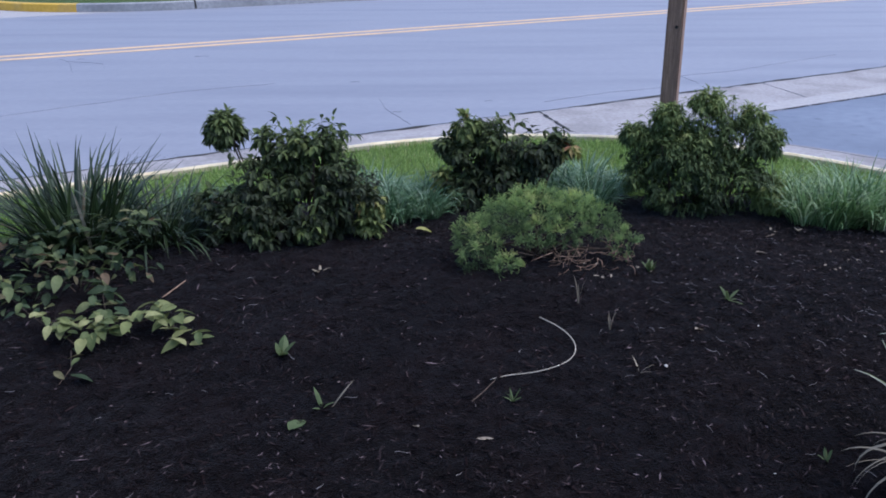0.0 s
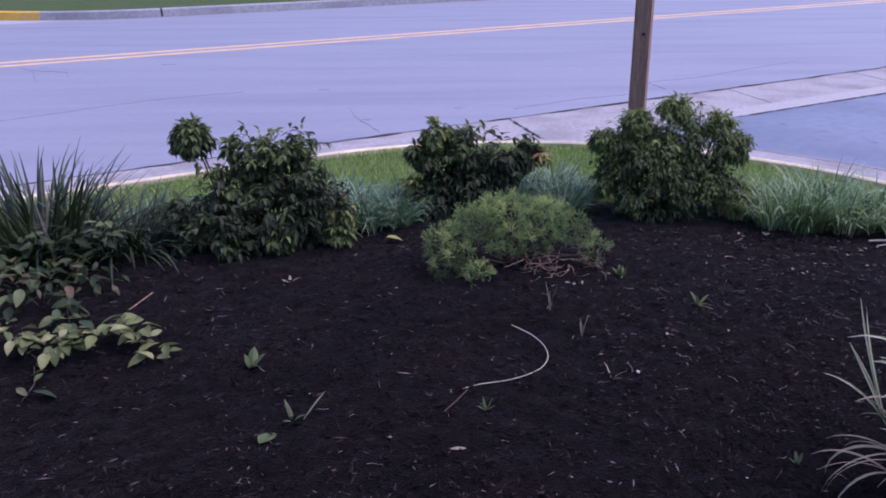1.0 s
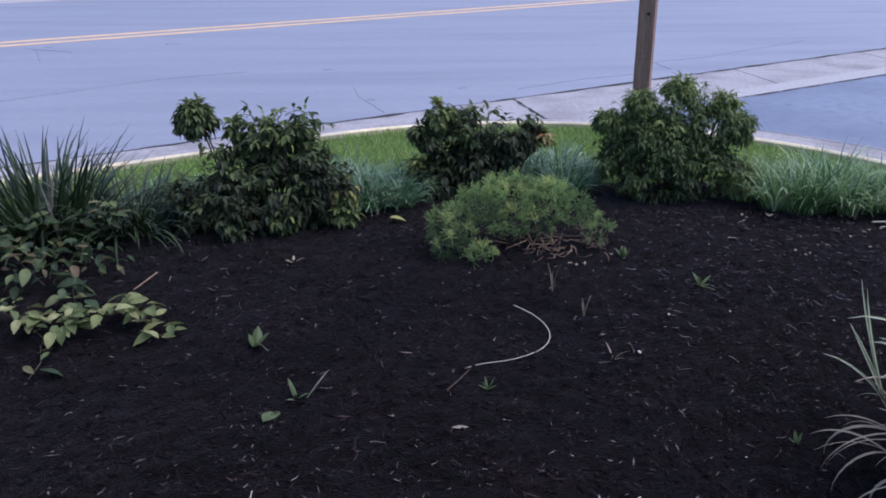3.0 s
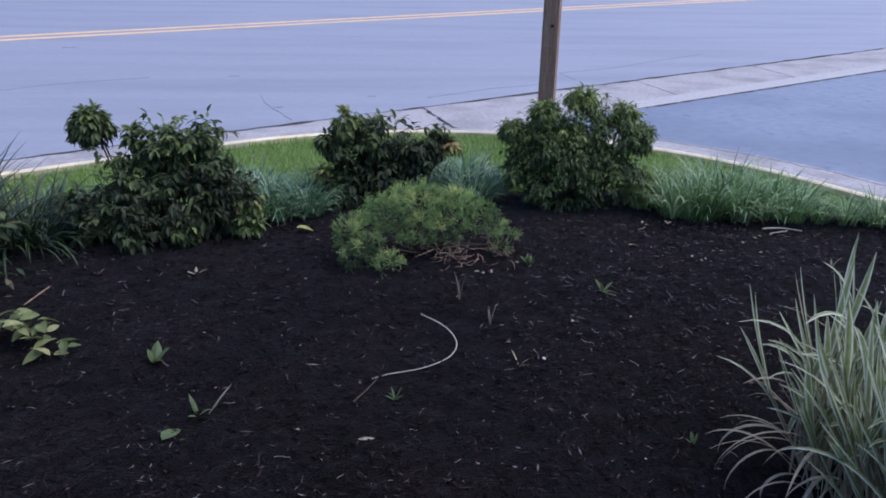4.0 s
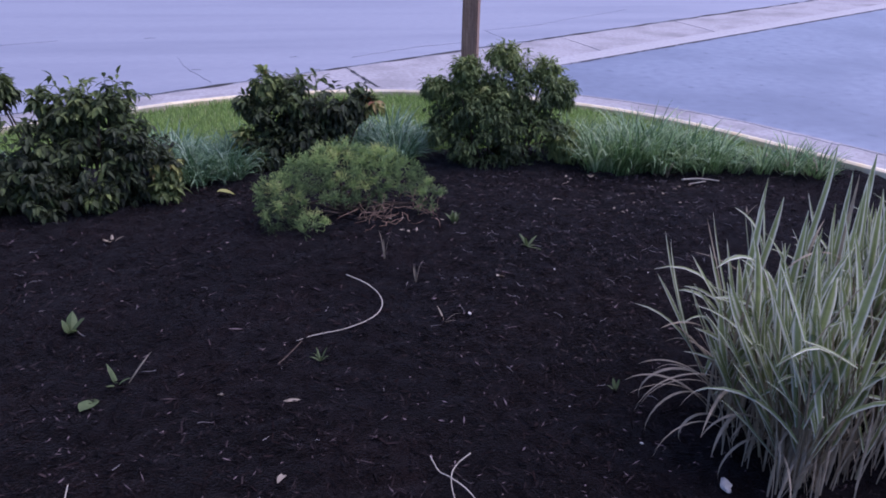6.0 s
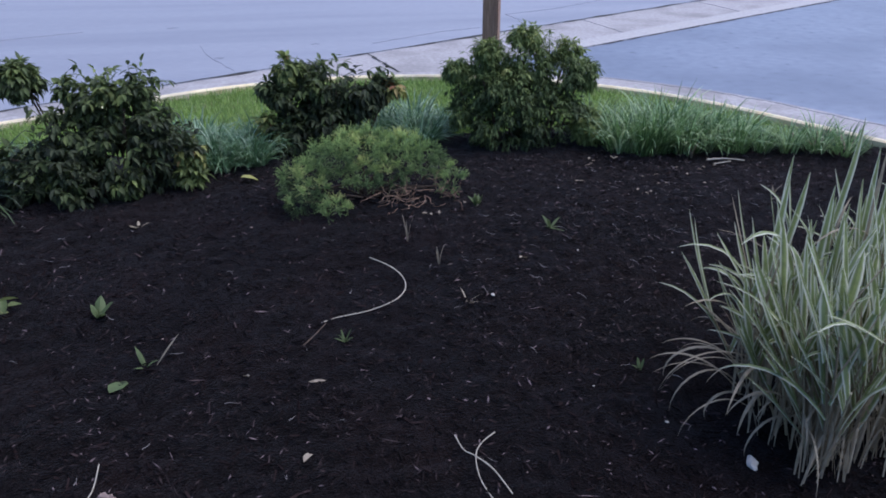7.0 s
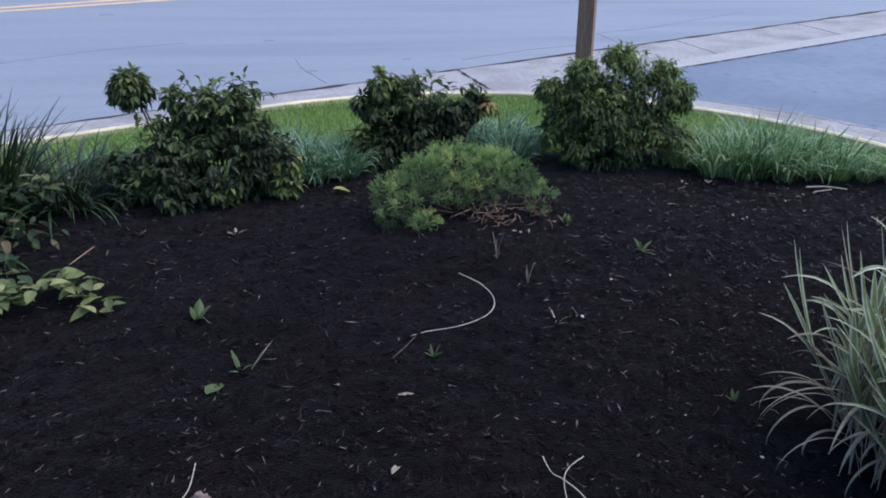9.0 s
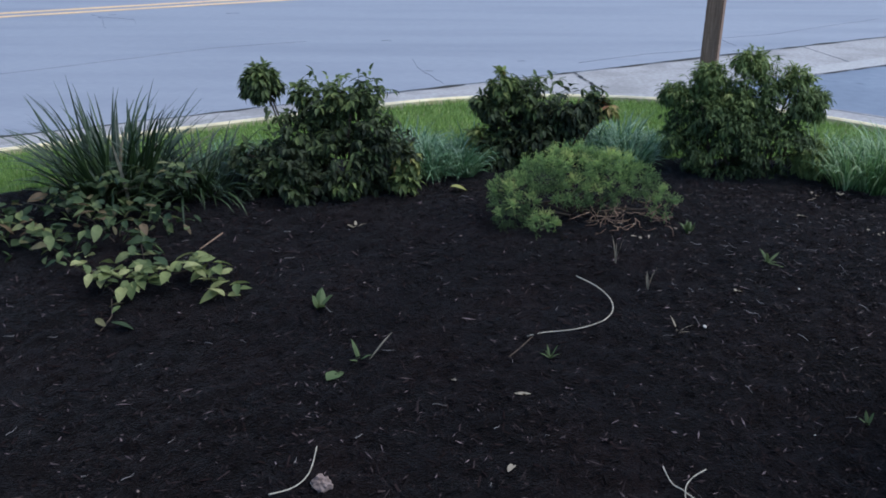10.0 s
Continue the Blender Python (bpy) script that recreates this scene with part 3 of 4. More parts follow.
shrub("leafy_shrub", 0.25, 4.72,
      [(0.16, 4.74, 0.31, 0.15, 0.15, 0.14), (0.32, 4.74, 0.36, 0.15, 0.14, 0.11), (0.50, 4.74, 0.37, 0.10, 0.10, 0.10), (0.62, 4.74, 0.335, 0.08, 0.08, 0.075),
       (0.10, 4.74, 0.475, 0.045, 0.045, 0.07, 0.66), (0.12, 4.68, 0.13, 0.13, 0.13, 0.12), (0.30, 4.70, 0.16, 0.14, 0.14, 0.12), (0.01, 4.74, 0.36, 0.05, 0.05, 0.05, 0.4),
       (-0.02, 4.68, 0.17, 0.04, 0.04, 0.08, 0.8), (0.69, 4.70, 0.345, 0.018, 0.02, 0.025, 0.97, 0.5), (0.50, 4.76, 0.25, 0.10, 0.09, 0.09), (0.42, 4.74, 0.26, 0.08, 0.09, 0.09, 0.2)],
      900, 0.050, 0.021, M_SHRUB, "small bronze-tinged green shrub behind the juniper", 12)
# Fixed tones give yellow-green leaves and paint light on top and right.
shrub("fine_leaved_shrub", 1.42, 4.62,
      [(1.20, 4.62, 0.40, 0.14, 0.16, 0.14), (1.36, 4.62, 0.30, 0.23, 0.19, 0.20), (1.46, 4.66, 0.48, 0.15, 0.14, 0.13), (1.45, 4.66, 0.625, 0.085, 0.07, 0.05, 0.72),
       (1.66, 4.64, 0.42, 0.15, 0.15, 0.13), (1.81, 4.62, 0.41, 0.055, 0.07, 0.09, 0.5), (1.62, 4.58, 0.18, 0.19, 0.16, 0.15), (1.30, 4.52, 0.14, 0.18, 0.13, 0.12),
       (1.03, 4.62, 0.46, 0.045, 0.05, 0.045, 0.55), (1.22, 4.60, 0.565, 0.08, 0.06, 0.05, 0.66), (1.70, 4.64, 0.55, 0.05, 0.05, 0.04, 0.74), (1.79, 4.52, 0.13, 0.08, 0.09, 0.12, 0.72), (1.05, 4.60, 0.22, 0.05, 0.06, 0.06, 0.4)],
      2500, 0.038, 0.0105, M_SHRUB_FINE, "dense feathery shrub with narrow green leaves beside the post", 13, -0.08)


def juniper(x, y, lobes, tufts, seed):
    """A low juniper: clouds of short needles on bare forking branches."""
    rng = random.Random(seed)
    top = empty("juniper", x, y, bed_height(x, y), "low spreading yellow-green juniper with bare brown branches at its foot", "juniper")
    inv = Matrix.Translation(top.location).inverted()
    weights = [l[3] * l[4] for l in lobes]
    crown = Sheet()
    clouds = []
    for _ in range(6000):
        p, d, r = in_lobe(rng, rng.choices(lobes, weights)[0], 0.5)
        if len(clouds) < tufts and all((p - q).length > 0.046 for q, _, _ in clouds):
            clouds.append((p, d, r))
    for p, d, r in clouds:
        p = inv @ p
        # Upward-facing clouds get a paler tone, as light from above painted in.
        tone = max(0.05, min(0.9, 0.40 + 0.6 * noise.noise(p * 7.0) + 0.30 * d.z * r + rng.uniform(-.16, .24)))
        lean = (d * 0.7 + Vector((rng.uniform(-.25, .25), rng.uniform(-.25, .25), 0.65))).normalized()
        size = rng.uniform(0.034, 0.052)
        for _ in range(22):
            go = (lean * 0.7 + Vector((rng.gauss(0, .6), rng.gauss(0, .6), rng.gauss(0, .6)))).normalized()
            reach = size * rng.uniform(0.7, 1.25)
            for k in range(9):
                f = (k + rng.random()) / 9
                b = p + go * reach * f
                a = (go * 0.8 + Vector((rng.uniform(-1, 1), rng.uniform(-1, 1), rng.uniform(-1, 1)))).normalized()
                ln, w = rng.uniform(0.006, 0.012), rng.uniform(0.0009, 0.0016)
                s1 = a.orthogonal().normalized()
                s2 = a.cross(s1)
                # Shade is put into the colour: tuft insides darker, needle ends paler.
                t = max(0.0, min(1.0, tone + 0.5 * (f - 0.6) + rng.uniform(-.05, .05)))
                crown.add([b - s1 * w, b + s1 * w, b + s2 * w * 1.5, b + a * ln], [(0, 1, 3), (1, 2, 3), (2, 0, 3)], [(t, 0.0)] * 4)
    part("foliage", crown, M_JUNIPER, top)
    for k in range(16):
        st = Sheet()
        lobe = lobes[k % len(lobes)]
        foot = Vector((rng.uniform(-.05, .05), rng.uniform(-.05, .05), -0.01))
        tip = inv @ Vector((lobe[0], lobe[1], lobe[2] - 0.2 * lobe[5]))
        tube(st, [foot, foot.lerp(tip, 0.4) + Vector((0, 0.04, rng.uniform(-.01, .02))), tip.lerp(foot, 0.25) + Vector((0, 0.03, -0.02)), tip + Vector((0, 0.02, -0.02))], 0.007, 0.003, 5)
        part("branch", st, M_STEM, top, smooth=True)
    for k in range(52):
        st = Sheet()
        p = Vector((rng.uniform(0.02, 0.40), rng.uniform(-0.26, -0.02), rng.uniform(0.0, 0.09)))
        go, line = Vector((rng.uniform(-.5, 1), rng.uniform(-1, .6), rng.uniform(-.3, .5))).normalized(), [p]
        for q in range(5):
            go = (go + Vector((rng.uniform(-.7, .7), rng.uniform(-.7, .7), rng.uniform(-.5, .4)))).normalized()
            p = p + go * rng.uniform(0.012, 0.03)
            p.z = max(p.z, 0.004)
            line.append(p)
        tube(st, line, rng.uniform(0.0014, 0.0034), 0.0008, 5)
        part("branch", st, M_DEADWOOD, top, smooth=True)
    return top


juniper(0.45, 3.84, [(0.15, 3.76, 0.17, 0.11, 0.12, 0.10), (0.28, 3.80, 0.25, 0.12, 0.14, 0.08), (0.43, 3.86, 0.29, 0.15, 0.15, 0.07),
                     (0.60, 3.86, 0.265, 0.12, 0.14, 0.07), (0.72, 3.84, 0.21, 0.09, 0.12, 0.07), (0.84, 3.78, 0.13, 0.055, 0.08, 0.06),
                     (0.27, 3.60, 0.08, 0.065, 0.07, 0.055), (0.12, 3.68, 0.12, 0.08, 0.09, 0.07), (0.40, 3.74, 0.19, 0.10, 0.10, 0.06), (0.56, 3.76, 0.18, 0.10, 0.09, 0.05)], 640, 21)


def grass_clump(name, x, y, z, count, spread, length, width, lean, droop, mat, label, group, seed, dry=0.0, segs=6):
    """A clump of arching blades from one crown."""
    rng = random.Random(seed)
    top = empty(name, x, y, z, label, "grass clump", group)
    green, brown = Sheet(), Sheet()
    for _ in range(count):
        a = rng.uniform(0, math.tau)
        r = spread * math.sqrt(rng.random())
        target = brown if rng.random() < dry else green
        blade(target, rng, (r * math.cos(a), r * math.sin(a), -0.01), a + rng.uniform(-.7, .7), rng.uniform(*lean), length * rng.uniform(0.55, 1.1),
              width * rng.uniform(0.7, 1.2), rng.uniform(*droop), segs)
    part("foliage", green, mat, top)
    if brown.v:
        part("dry_foliage", brown, M_DRYBLADE, top, "dry brown blades")
    return top


grass_clump("tall_grass", -1.88, 4.05, 0.02, 290, 0.2, 0.59, 0.0155, (0.05, 0.95), (0.2, 1.7), M_TALLGRASS,
            "large clump of dark green arching grass", "", 31, 0.03)
grass_clump("tall_grass", -1.50, 4.12, 0.03, 260, 0.17, 0.46, 0.011, (0.35, 1.05), (0.8, 2.2), M_TALLGRASS,
            "low spreading skirt of dark green grass", "", 32)

# bluish liriope along the edge of the lawn
kinds = [grass_clump("liriope", 0.0, 4.62, 0.05, 150, 0.09, 0.33, 0.010, (0.15, 0.9), (0.8, 2.4), M_LIRIOPE,
                     "bluish green strap-leaved liriope at the lawn's edge", "liriope row", 40 + k) for k in range(3)]
spots = [(-0.44, 4.66), (-0.30, 4.58), (-0.16, 4.62), (-0.05, 4.72), (-0.38, 4.80), (-0.20, 4.82), (0.62, 4.92), (0.76, 4.86), (0.92, 4.80),
         (0.84, 4.98), (1.02, 4.95), (-1.30, 4.52), (-1.48, 4.56), (-1.16, 4.62), (0.66, 4.72), (0.82, 4.68), (-0.28, 4.44), (-0.10, 4.50)]
rng = random.Random(5)
for k, (x, y) in enumerate(spots):
    m = pose(x, y - 0.05, 0.035, rng.uniform(-6, 6), rng.uniform(-6, 6), rng.uniform(0, 360)) @ Matrix.Scale(rng.uniform(0.7, 0.95), 4)
    if k < 3:
        kinds[k].matrix_basis = m
    else:
        copy_thing(kinds[k % 3], m)
kinds = [grass_clump("liriope", 2.0, 4.4, 0.05, 115, 0.08, 0.37, 0.0095, (0.05, 0.65), (0.6, 2.4), M_LIGHTGRASS,
                     "bright green upright liriope beside the driveway kerb", "bright liriope row", 50 + k) for k in range(3)]
spots = [(1.92, 4.42), (2.04, 4.36), (2.16, 4.42), (2.28, 4.34), (2.42, 4.36), (2.56, 4.30), (2.70, 4.26), (2.84, 4.22), (2.98, 4.16), (2.10, 4.56),
         (2.30, 4.52), (2.50, 4.48), (1.98, 4.62), (2.68, 4.42), (3.08, 4.06), (2.20, 4.66), (1.86, 4.70)]
for k, (x, y) in enumerate(spots):
    m = pose(x, y - 0.12, 0.03, rng.uniform(-6, 6), rng.uniform(-6, 6), rng.uniform(0, 360)) @ Matrix.Scale(rng.uniform(0.75, 1.05) * (0.8 if x > 2.6 else 1.0), 4)
    if k < 3:
        kinds[k].matrix_basis = m
    else:
        copy_thing(kinds[k % 3], m)


def variegated_grass(x, y, seed):
    """A tall clump of wide pale-edged blades on jointed stalks."""
    rng = random.Random(seed)
    z = bed_height(x, y)
    top = empty("variegated_grass", x, y, z, "tall clump of green grass with cream-edged blades", "grass clump")
    for k in range(130):
        foot = Vector((rng.uniform(-0.31, 0.62), rng.uniform(-0.28, 0.27), -0.01))
        left = max(0.0, min(1.0, (-foot.x + 0.02) / 0.33))
        tall = rng.uniform(0.28, 0.54) * (1.0 - (0.25 if k % 2 else 0.04) * left)
        tip = foot + Vector((foot.x * 0.06 - 0.02 - 0.08 * left + rng.uniform(-.04, .04), foot.y * 0.3 + rng.uniform(-.05, .05), tall))
        st = Sheet()
        tube(st, [foot, foot.lerp(tip, 0.5) + Vector((rng.uniform(-.01, .01), 0, 0.01)), tip], 0.0045, 0.003, 5)
        part("stalk", st, M_STALK, top, "dry brown stalk")
        plane = rng.gauss(0.0, 0.7)
        for q in range(6):
            t = 0.15 + 0.85 * (q + rng.random()) / 6
            p = foot.lerp(tip, t)
            to_left = rng.random() < 0.55 + 0.3 * left
            az = plane + (math.pi if to_left else 0.0) + rng.gauss(0.0, 0.3)
            lean_b = abs(rng.gauss(0.0, 0.15)) + 0.25 * (1 - t) + (0.28 * left if to_left else 0.0)
            bend = rng.uniform(-0.15, 0.35)
            pick = rng.random()
            if pick < 0.16:
                bend = rng.uniform(0.7, 2.2)
            elif pick < 0.26:
                lean_b, bend = rng.uniform(0.5, 0.95), rng.uniform(0.1, 1.2)
            dry = rng.random() < (0.5 if t < 0.4 else 0.06)
            size = rng.uniform(0.30, 0.52) * (1.0 - 0.18 * left) * (0.86 if tall > 0.46 else 1.0)
            sh_ = Sheet()
            blade(sh_, rng, p, az, max(0.02, lean_b), size, rng.uniform(0.015, 0.030) * (0.45 if dry else 1.0), bend, 8, 0.25, 0.62)
            part("dry_blade" if dry else "blade", sh_, M_DRYBLADE if dry else M_VARIEGATED, top)
        for q in range(5):
            sh_ = Sheet()
            blade(sh_, rng, foot + Vector((rng.uniform(-.06, .06), rng.uniform(-.06, .04), 0)), rng.uniform(0, math.tau), rng.uniform(0.0, 0.3), rng.uniform(0.2, 0.45),
                  rng.uniform(0.005, 0.012), rng.uniform(-0.2, 0.9), 6, 0.2)
            part("dry_blade", sh_, M_DRYBLADE, top)
    sh_ = Sheet()
    blade(sh_, rng, Vector((0.12, 0.12, 0.42)), math.pi + 0.2, 0.45, 0.5, 0.009, 2.7, 14, 0.2)
    part("dry_blade", sh_, M_DRYBLADE, top)
    sh_ = Sheet()
    blade(sh_, rng, Vector((-0.30, 0.0, 0.16)), math.pi, 0.85, 0.46, 0.009, 2.3, 14, 0.2)
    part("dry_blade", sh_, M_DRYBLADE, top)
    for k in range(110):
        sh_ = Sheet()
        blade(sh_, rng, Vector((rng.uniform(-0.40, 0.30), rng.uniform(-0.34, -0.05), -0.005)), rng.uniform(0, math.tau), rng.uniform(0.0, 0.5), rng.uniform(0.14, 0.38),
              rng.uniform(0.004, 0.011), rng.uniform(-0.3, 1.6), 7, 0.2)
        part("dry_blade", sh_, M_DRYBLADE, top)
    for k in range(18):
        a = math.pi + rng.uniform(-0.9, 0.8)
        sh_ = Sheet()
        blade(sh_, rng, Vector((math.cos(a) * 0.38, math.sin(a) * 0.22, rng.uniform(0.0, 0.22))), a + rng.uniform(-.6, .6), rng.uniform(0.5, 1.1),
              rng.uniform(0.2, 0.42), rng.uniform(0.006, 0.012), rng.uniform(1.4, 3.4), 12, 0.2)
        part("dry_blade", sh_, M_DRYBLADE, top)
    return top


variegated_grass(1.84, 2.06, 61)


def broad_leaf_mesh(name, rng, length, width):
    """A cupped oval leaf with a midrib."""
    sh_ = Sheet()
    rows, outline = 7, [0.06, 0.62, 0.95, 1.0, 0.86, 0.55, 0.04]
    c1, c2 = rng.uniform(0.05, 0.4), rng.uniform(0.15, 0.5)
    for i in range(rows):
        t = i / (rows - 1)
        w = width / 2 * outline[i]
        zc = -c1 * length * t * t
        for k, f in enumerate((-1, -0.5, 0, 0.5, 1)):
            sh_.v.append((length * t, w * f, zc + abs(f) * c2 * w + rng.uniform(-.002, .002)))
            sh_.uv.append((0.5 + f / 2, t))
    for i in range(rows - 1):
        for k in range(4):
            q = i * 5 + k
            sh_.f.append((q, q + 1, q + 6, q + 5))
    return sh_.mesh(name, True)


def trailing_plant(x, y, seed):
    rng = random.Random(seed)
    top = empty("trailing_plant", x, y, bed_height(x, y), "sprawling vine with broad yellow-green and dark green leaves on the mulch", "plant")
    dark = [broad_leaf_mesh("leaf", rng, 0.085, 0.042) for _ in range(4)]
    lit = [broad_leaf_mesh("leaf", rng, 0.08, 0.043) for _ in range(4)]
    for me in dark:
        me.materials.append(M_BROAD)
    for me in lit:
        me.materials.append(M_BROADLIT)
    base = Vector((x, y, bed_height(x, y)))

    def runner(pts, n, mats, rise):
        st = Sheet()
        line = [Vector((px - x, py - y, bed_height(px, py) - base.z + pz)) for px, py, pz in pts]
        tube(st, line, 0.0028, 0.0016, 5)
        part("runner", st, M_STEM, top, smooth=True)
        for i in range(n):
            t = rng.uniform(0, len(line) - 1.001)
            p = line[int(t)].lerp(line[int(t) + 1], t % 1)
            p = p + Vector((rng.uniform(-.05, .05), rng.uniform(-.05, .05), rng.uniform(0.01, rise)))
            ob = part("leaf", rng.choice(mats), None, top)
            sc = rng.uniform(0.55, 1.12)
            ob.matrix_basis = pose(p.x, p.y, p.z, rng.uniform(-35, 35), rng.uniform(-25, 14), rng.uniform(0, 360)) @ Matrix.Scale(sc, 4)

    for i in range(190):
        a, r = rng.uniform(0, math.tau), math.sqrt(rng.random())
        px, py = -1.83 + 0.55 * r * math.cos(a), 3.50 + 0.27 * r * math.sin(a)
        ob = part("leaf", rng.choice(dark), None, top)
        rise = 0.03 + rng.random() * 0.20 * (1 - 0.6 * r)
        ob.matrix_basis = pose(px - x, py - y, bed_height(px, py) - base.z + rise, rng.uniform(-40, 40), rng.uniform(-15, 50), rng.uniform(0, 360)) @ Matrix.Scale(rng.uniform(0.5, 1.0), 4)
    runner([(-1.9, 3.75, 0.05), (-1.73, 3.79, 0.12), (-1.62, 3.9, 0.14), (-1.46, 3.86, 0.10)], 46, dark, 0.12)
    runner([(-2.2, 3.7, 0.08), (-1.95, 3.6, 0.1), (-1.75, 3.45, 0.1), (-1.6, 3.32, 0.06)], 50, dark, 0.12)
    runner([(-2.3, 3.45, 0.05), (-2.06, 3.45, 0.06), (-1.9, 3.32, 0.05), (-1.71, 3.14, 0.04), (-1.55, 3.02, 0.03)], 44, lit + dark, 0.07)
    runner([(-1.62, 3.1, 0.03), (-1.46, 2.95, 0.03), (-1.38, 3.02, 0.04), (-1.28, 3.02, 0.04)], 44, lit, 0.07)
    runner([(-1.42, 3.08, 0.03), (-1.28, 3.08, 0.04), (-1.2, 3.12, 0.05), (-1.12, 3.10, 0.04), (-1.05, 3.0, 0.02), (-0.97, 2.96, 0.0)], 40, lit, 0.06)
    runner([(-1.46, 2.92, 0.02), (-1.42, 2.82, 0.02), (-1.43, 2.73, 0.01)], 5, lit + dark, 0.02)
    runner([(-1.5, 3.35, 0.03), (-1.44, 3.22, 0.04), (-1.36, 3.12, 0.03)], 18, dark, 0.08)


trailing_plant(-1.75, 3.35, 71)

# ---------------------------------------------------------------- wooden post
top = empty("wooden_post", 1.466, 5.56, 0.08, "weathered brown square timber sign post in the lawn", "post")
bm = bmesh.new()
bmesh.ops.create_cube(bm, size=1.0, matrix=Matrix.Translation((0, 0, 1.3)) @ Matrix.Diagonal((0.103, 0.103, 2.7, 1)))
bmesh.ops.bevel(bm, geom=[e for e in bm.edges if abs(e.verts[0].co.z - e.verts[1].co.z) > 1], offset=0.008, segments=2, affect='EDGES')
me = bpy.data.meshes.new("timber")
bm.to_mesh(me)
bm.free()
top.rotation_euler = (0, 0, radians(-25))
part("timber", me, M_POST, top)
for z in (0.855, 1.55):
    sh = Sheet()
    tube(sh, [(0.015, -0.0545, z), (0.015, -0.045, z)], 0.011, 0.011, 10)
    part("bolt_hole", sh, M_HOLE, top)

# ---------------------------------------------------------------- small things on the mulch
def weed(x, y, count, size, wide, mat, label, seed, upright=0.5, extra=None):
    rng_ = random.Random(seed)
    t = empty("weed", x, y, bed_height(x, y), label, "weed", "weeds in the mulch")
    for k in range(count):
        sh_ = Sheet()
        a = k * math.tau / count + rng_.uniform(-.5, .5)
        blade(sh_, rng_, (0, 0, -0.004), a, rng_.uniform(0.3, 1.2) * (1.4 - upright), size * rng_.uniform(0.6, 1.15), wide * rng_.uniform(0.8, 1.2),
              rng_.uniform(0.2, 1.2), 6, 0.2)
        part("leaf", sh_, mat, t)
    return t


weed(-0.64, 2.92, 4, 0.09, 0.034, M_WEED, "small green weed with broad leaves in the mulch", 81, 0.7)
weed(-0.405, 2.61, 1, 0.14, 0.010, M_DRYBLADE, "long arching withered leaf on the mulch", 93, 0.5)
weed(-0.44, 2.60, 3, 0.075, 0.020, M_WEED, "yellowing weed with two curved leaves", 82, 0.45)
weed(0.235, 2.62, 8, 0.055, 0.007, M_WEED, "tiny tuft of green shoots", 83, 0.6)
weed(1.215, 3.35, 7, 0.085, 0.013, M_WEED, "small pale green weed flat on the mulch", 84, 0.2)
weed(0.94, 3.64, 7, 0.075, 0.018, M_WEED, "small green seedling beside the juniper", 85, 0.8)
weed(1.24, 2.36, 4, 0.045, 0.011, M_WEED, "small yellow-green seedling near the tall grass", 86, 0.7)
weed(0.56, 3.30, 3, 0.14, 0.005, M_DRYBLADE, "thin grey-green shoots rising from the mulch", 87, 1.2)
weed(0.665, 3.115, 3, 0.10, 0.010, M_DRYBLADE, "thin dry shoots rising from the mulch", 88, 1.25)
weed(2.41, 3.52, 4, 0.07, 0.008, M_DRYBLADE, "thin dry shoots in the mulch", 89, 1.1)
weed(2.27, 4.12, 4, 0.11, 0.016, M_DRYBLADE, "tan dry shoot at the edge of the grass", 90, 1.2)
for k, (x, y) in enumerate(((2.93, 4.20), (3.0, 4.12), (3.05, 4.05), (2.97, 4.06), (3.1, 3.96))):
    weed(x, y, 9, 0.10, 0.009, M_DRYBLADE, "flattened tuft of tan dry grass beside the kerb", 94 + k, 0.25)
weed(0.72, 2.80, 4, 0.08, 0.006, M_DRYBLADE, "dry wispy stems on the mulch", 91, 0.2)
weed(-0.60, 3.66, 4, 0.07, 0.014, M_DRYBLADE, "withered pale sprig on the mulch", 92, 0.4)

rng = random.Random(7)


def flat_leaf(name, x, y, length, width, turn_, mat, label, lift=0.012):
    me_ = broad_leaf_mesh(name, rng, length, width)
    ob = part(name, me_, mat)
    ob.matrix_basis = pose(x, y, bed_height(x, y) + lift, rng.uniform(-12, 12), rng.uniform(-8, 12), turn_)
    return tagged(ob, label, "leaf", "fallen leaves")


flat_leaf("fallen_leaf", -0.53, 2.45, 0.085, 0.06, 60, M_WEED, "round grey-green leaf lying on the mulch")
flat_leaf("fallen_leaf", -0.17, 4.17, 0.10, 0.055, 10, M_FALLEN, "yellow-green fallen leaf below the shrubs", 0.03)
flat_leaf("fallen_leaf", 1.50, 3.84, 0.07, 0.03, 20, M_PALELEAF, "bleached dry leaf on the mulch")
flat_leaf("fallen_leaf", 1.81, 4.11, 0.06, 0.04, 70, M_PALELEAF, "bleached dry leaf on the mulch", 0.02)
flat_leaf("fallen_leaf", 1.90, 4.26, 0.06, 0.035, 120, M_PALELEAF, "bleached dry leaf on the mulch", 0.03)
flat_leaf("fallen_leaf", 1.00, 3.08, 0.06, 0.03, 40, M_PALELEAF, "bleached dry leaf on the mulch")
flat_leaf("fallen_leaf", 0.07, 2.03, 0.085, 0.022, 70, M_PALELEAF, "narrow dry leaf on the mulch", 0.01)
flat_leaf("fallen_leaf", -0.09, 2.46, 0.065, 0.014, 120, M_PALELEAF, "narrow dry leaf on the mulch", 0.01)
flat_leaf("fallen_leaf", 0.10, 2.40, 0.07, 0.014, 5, M_PALELEAF, "narrow dry leaf on the mulch", 0.01)


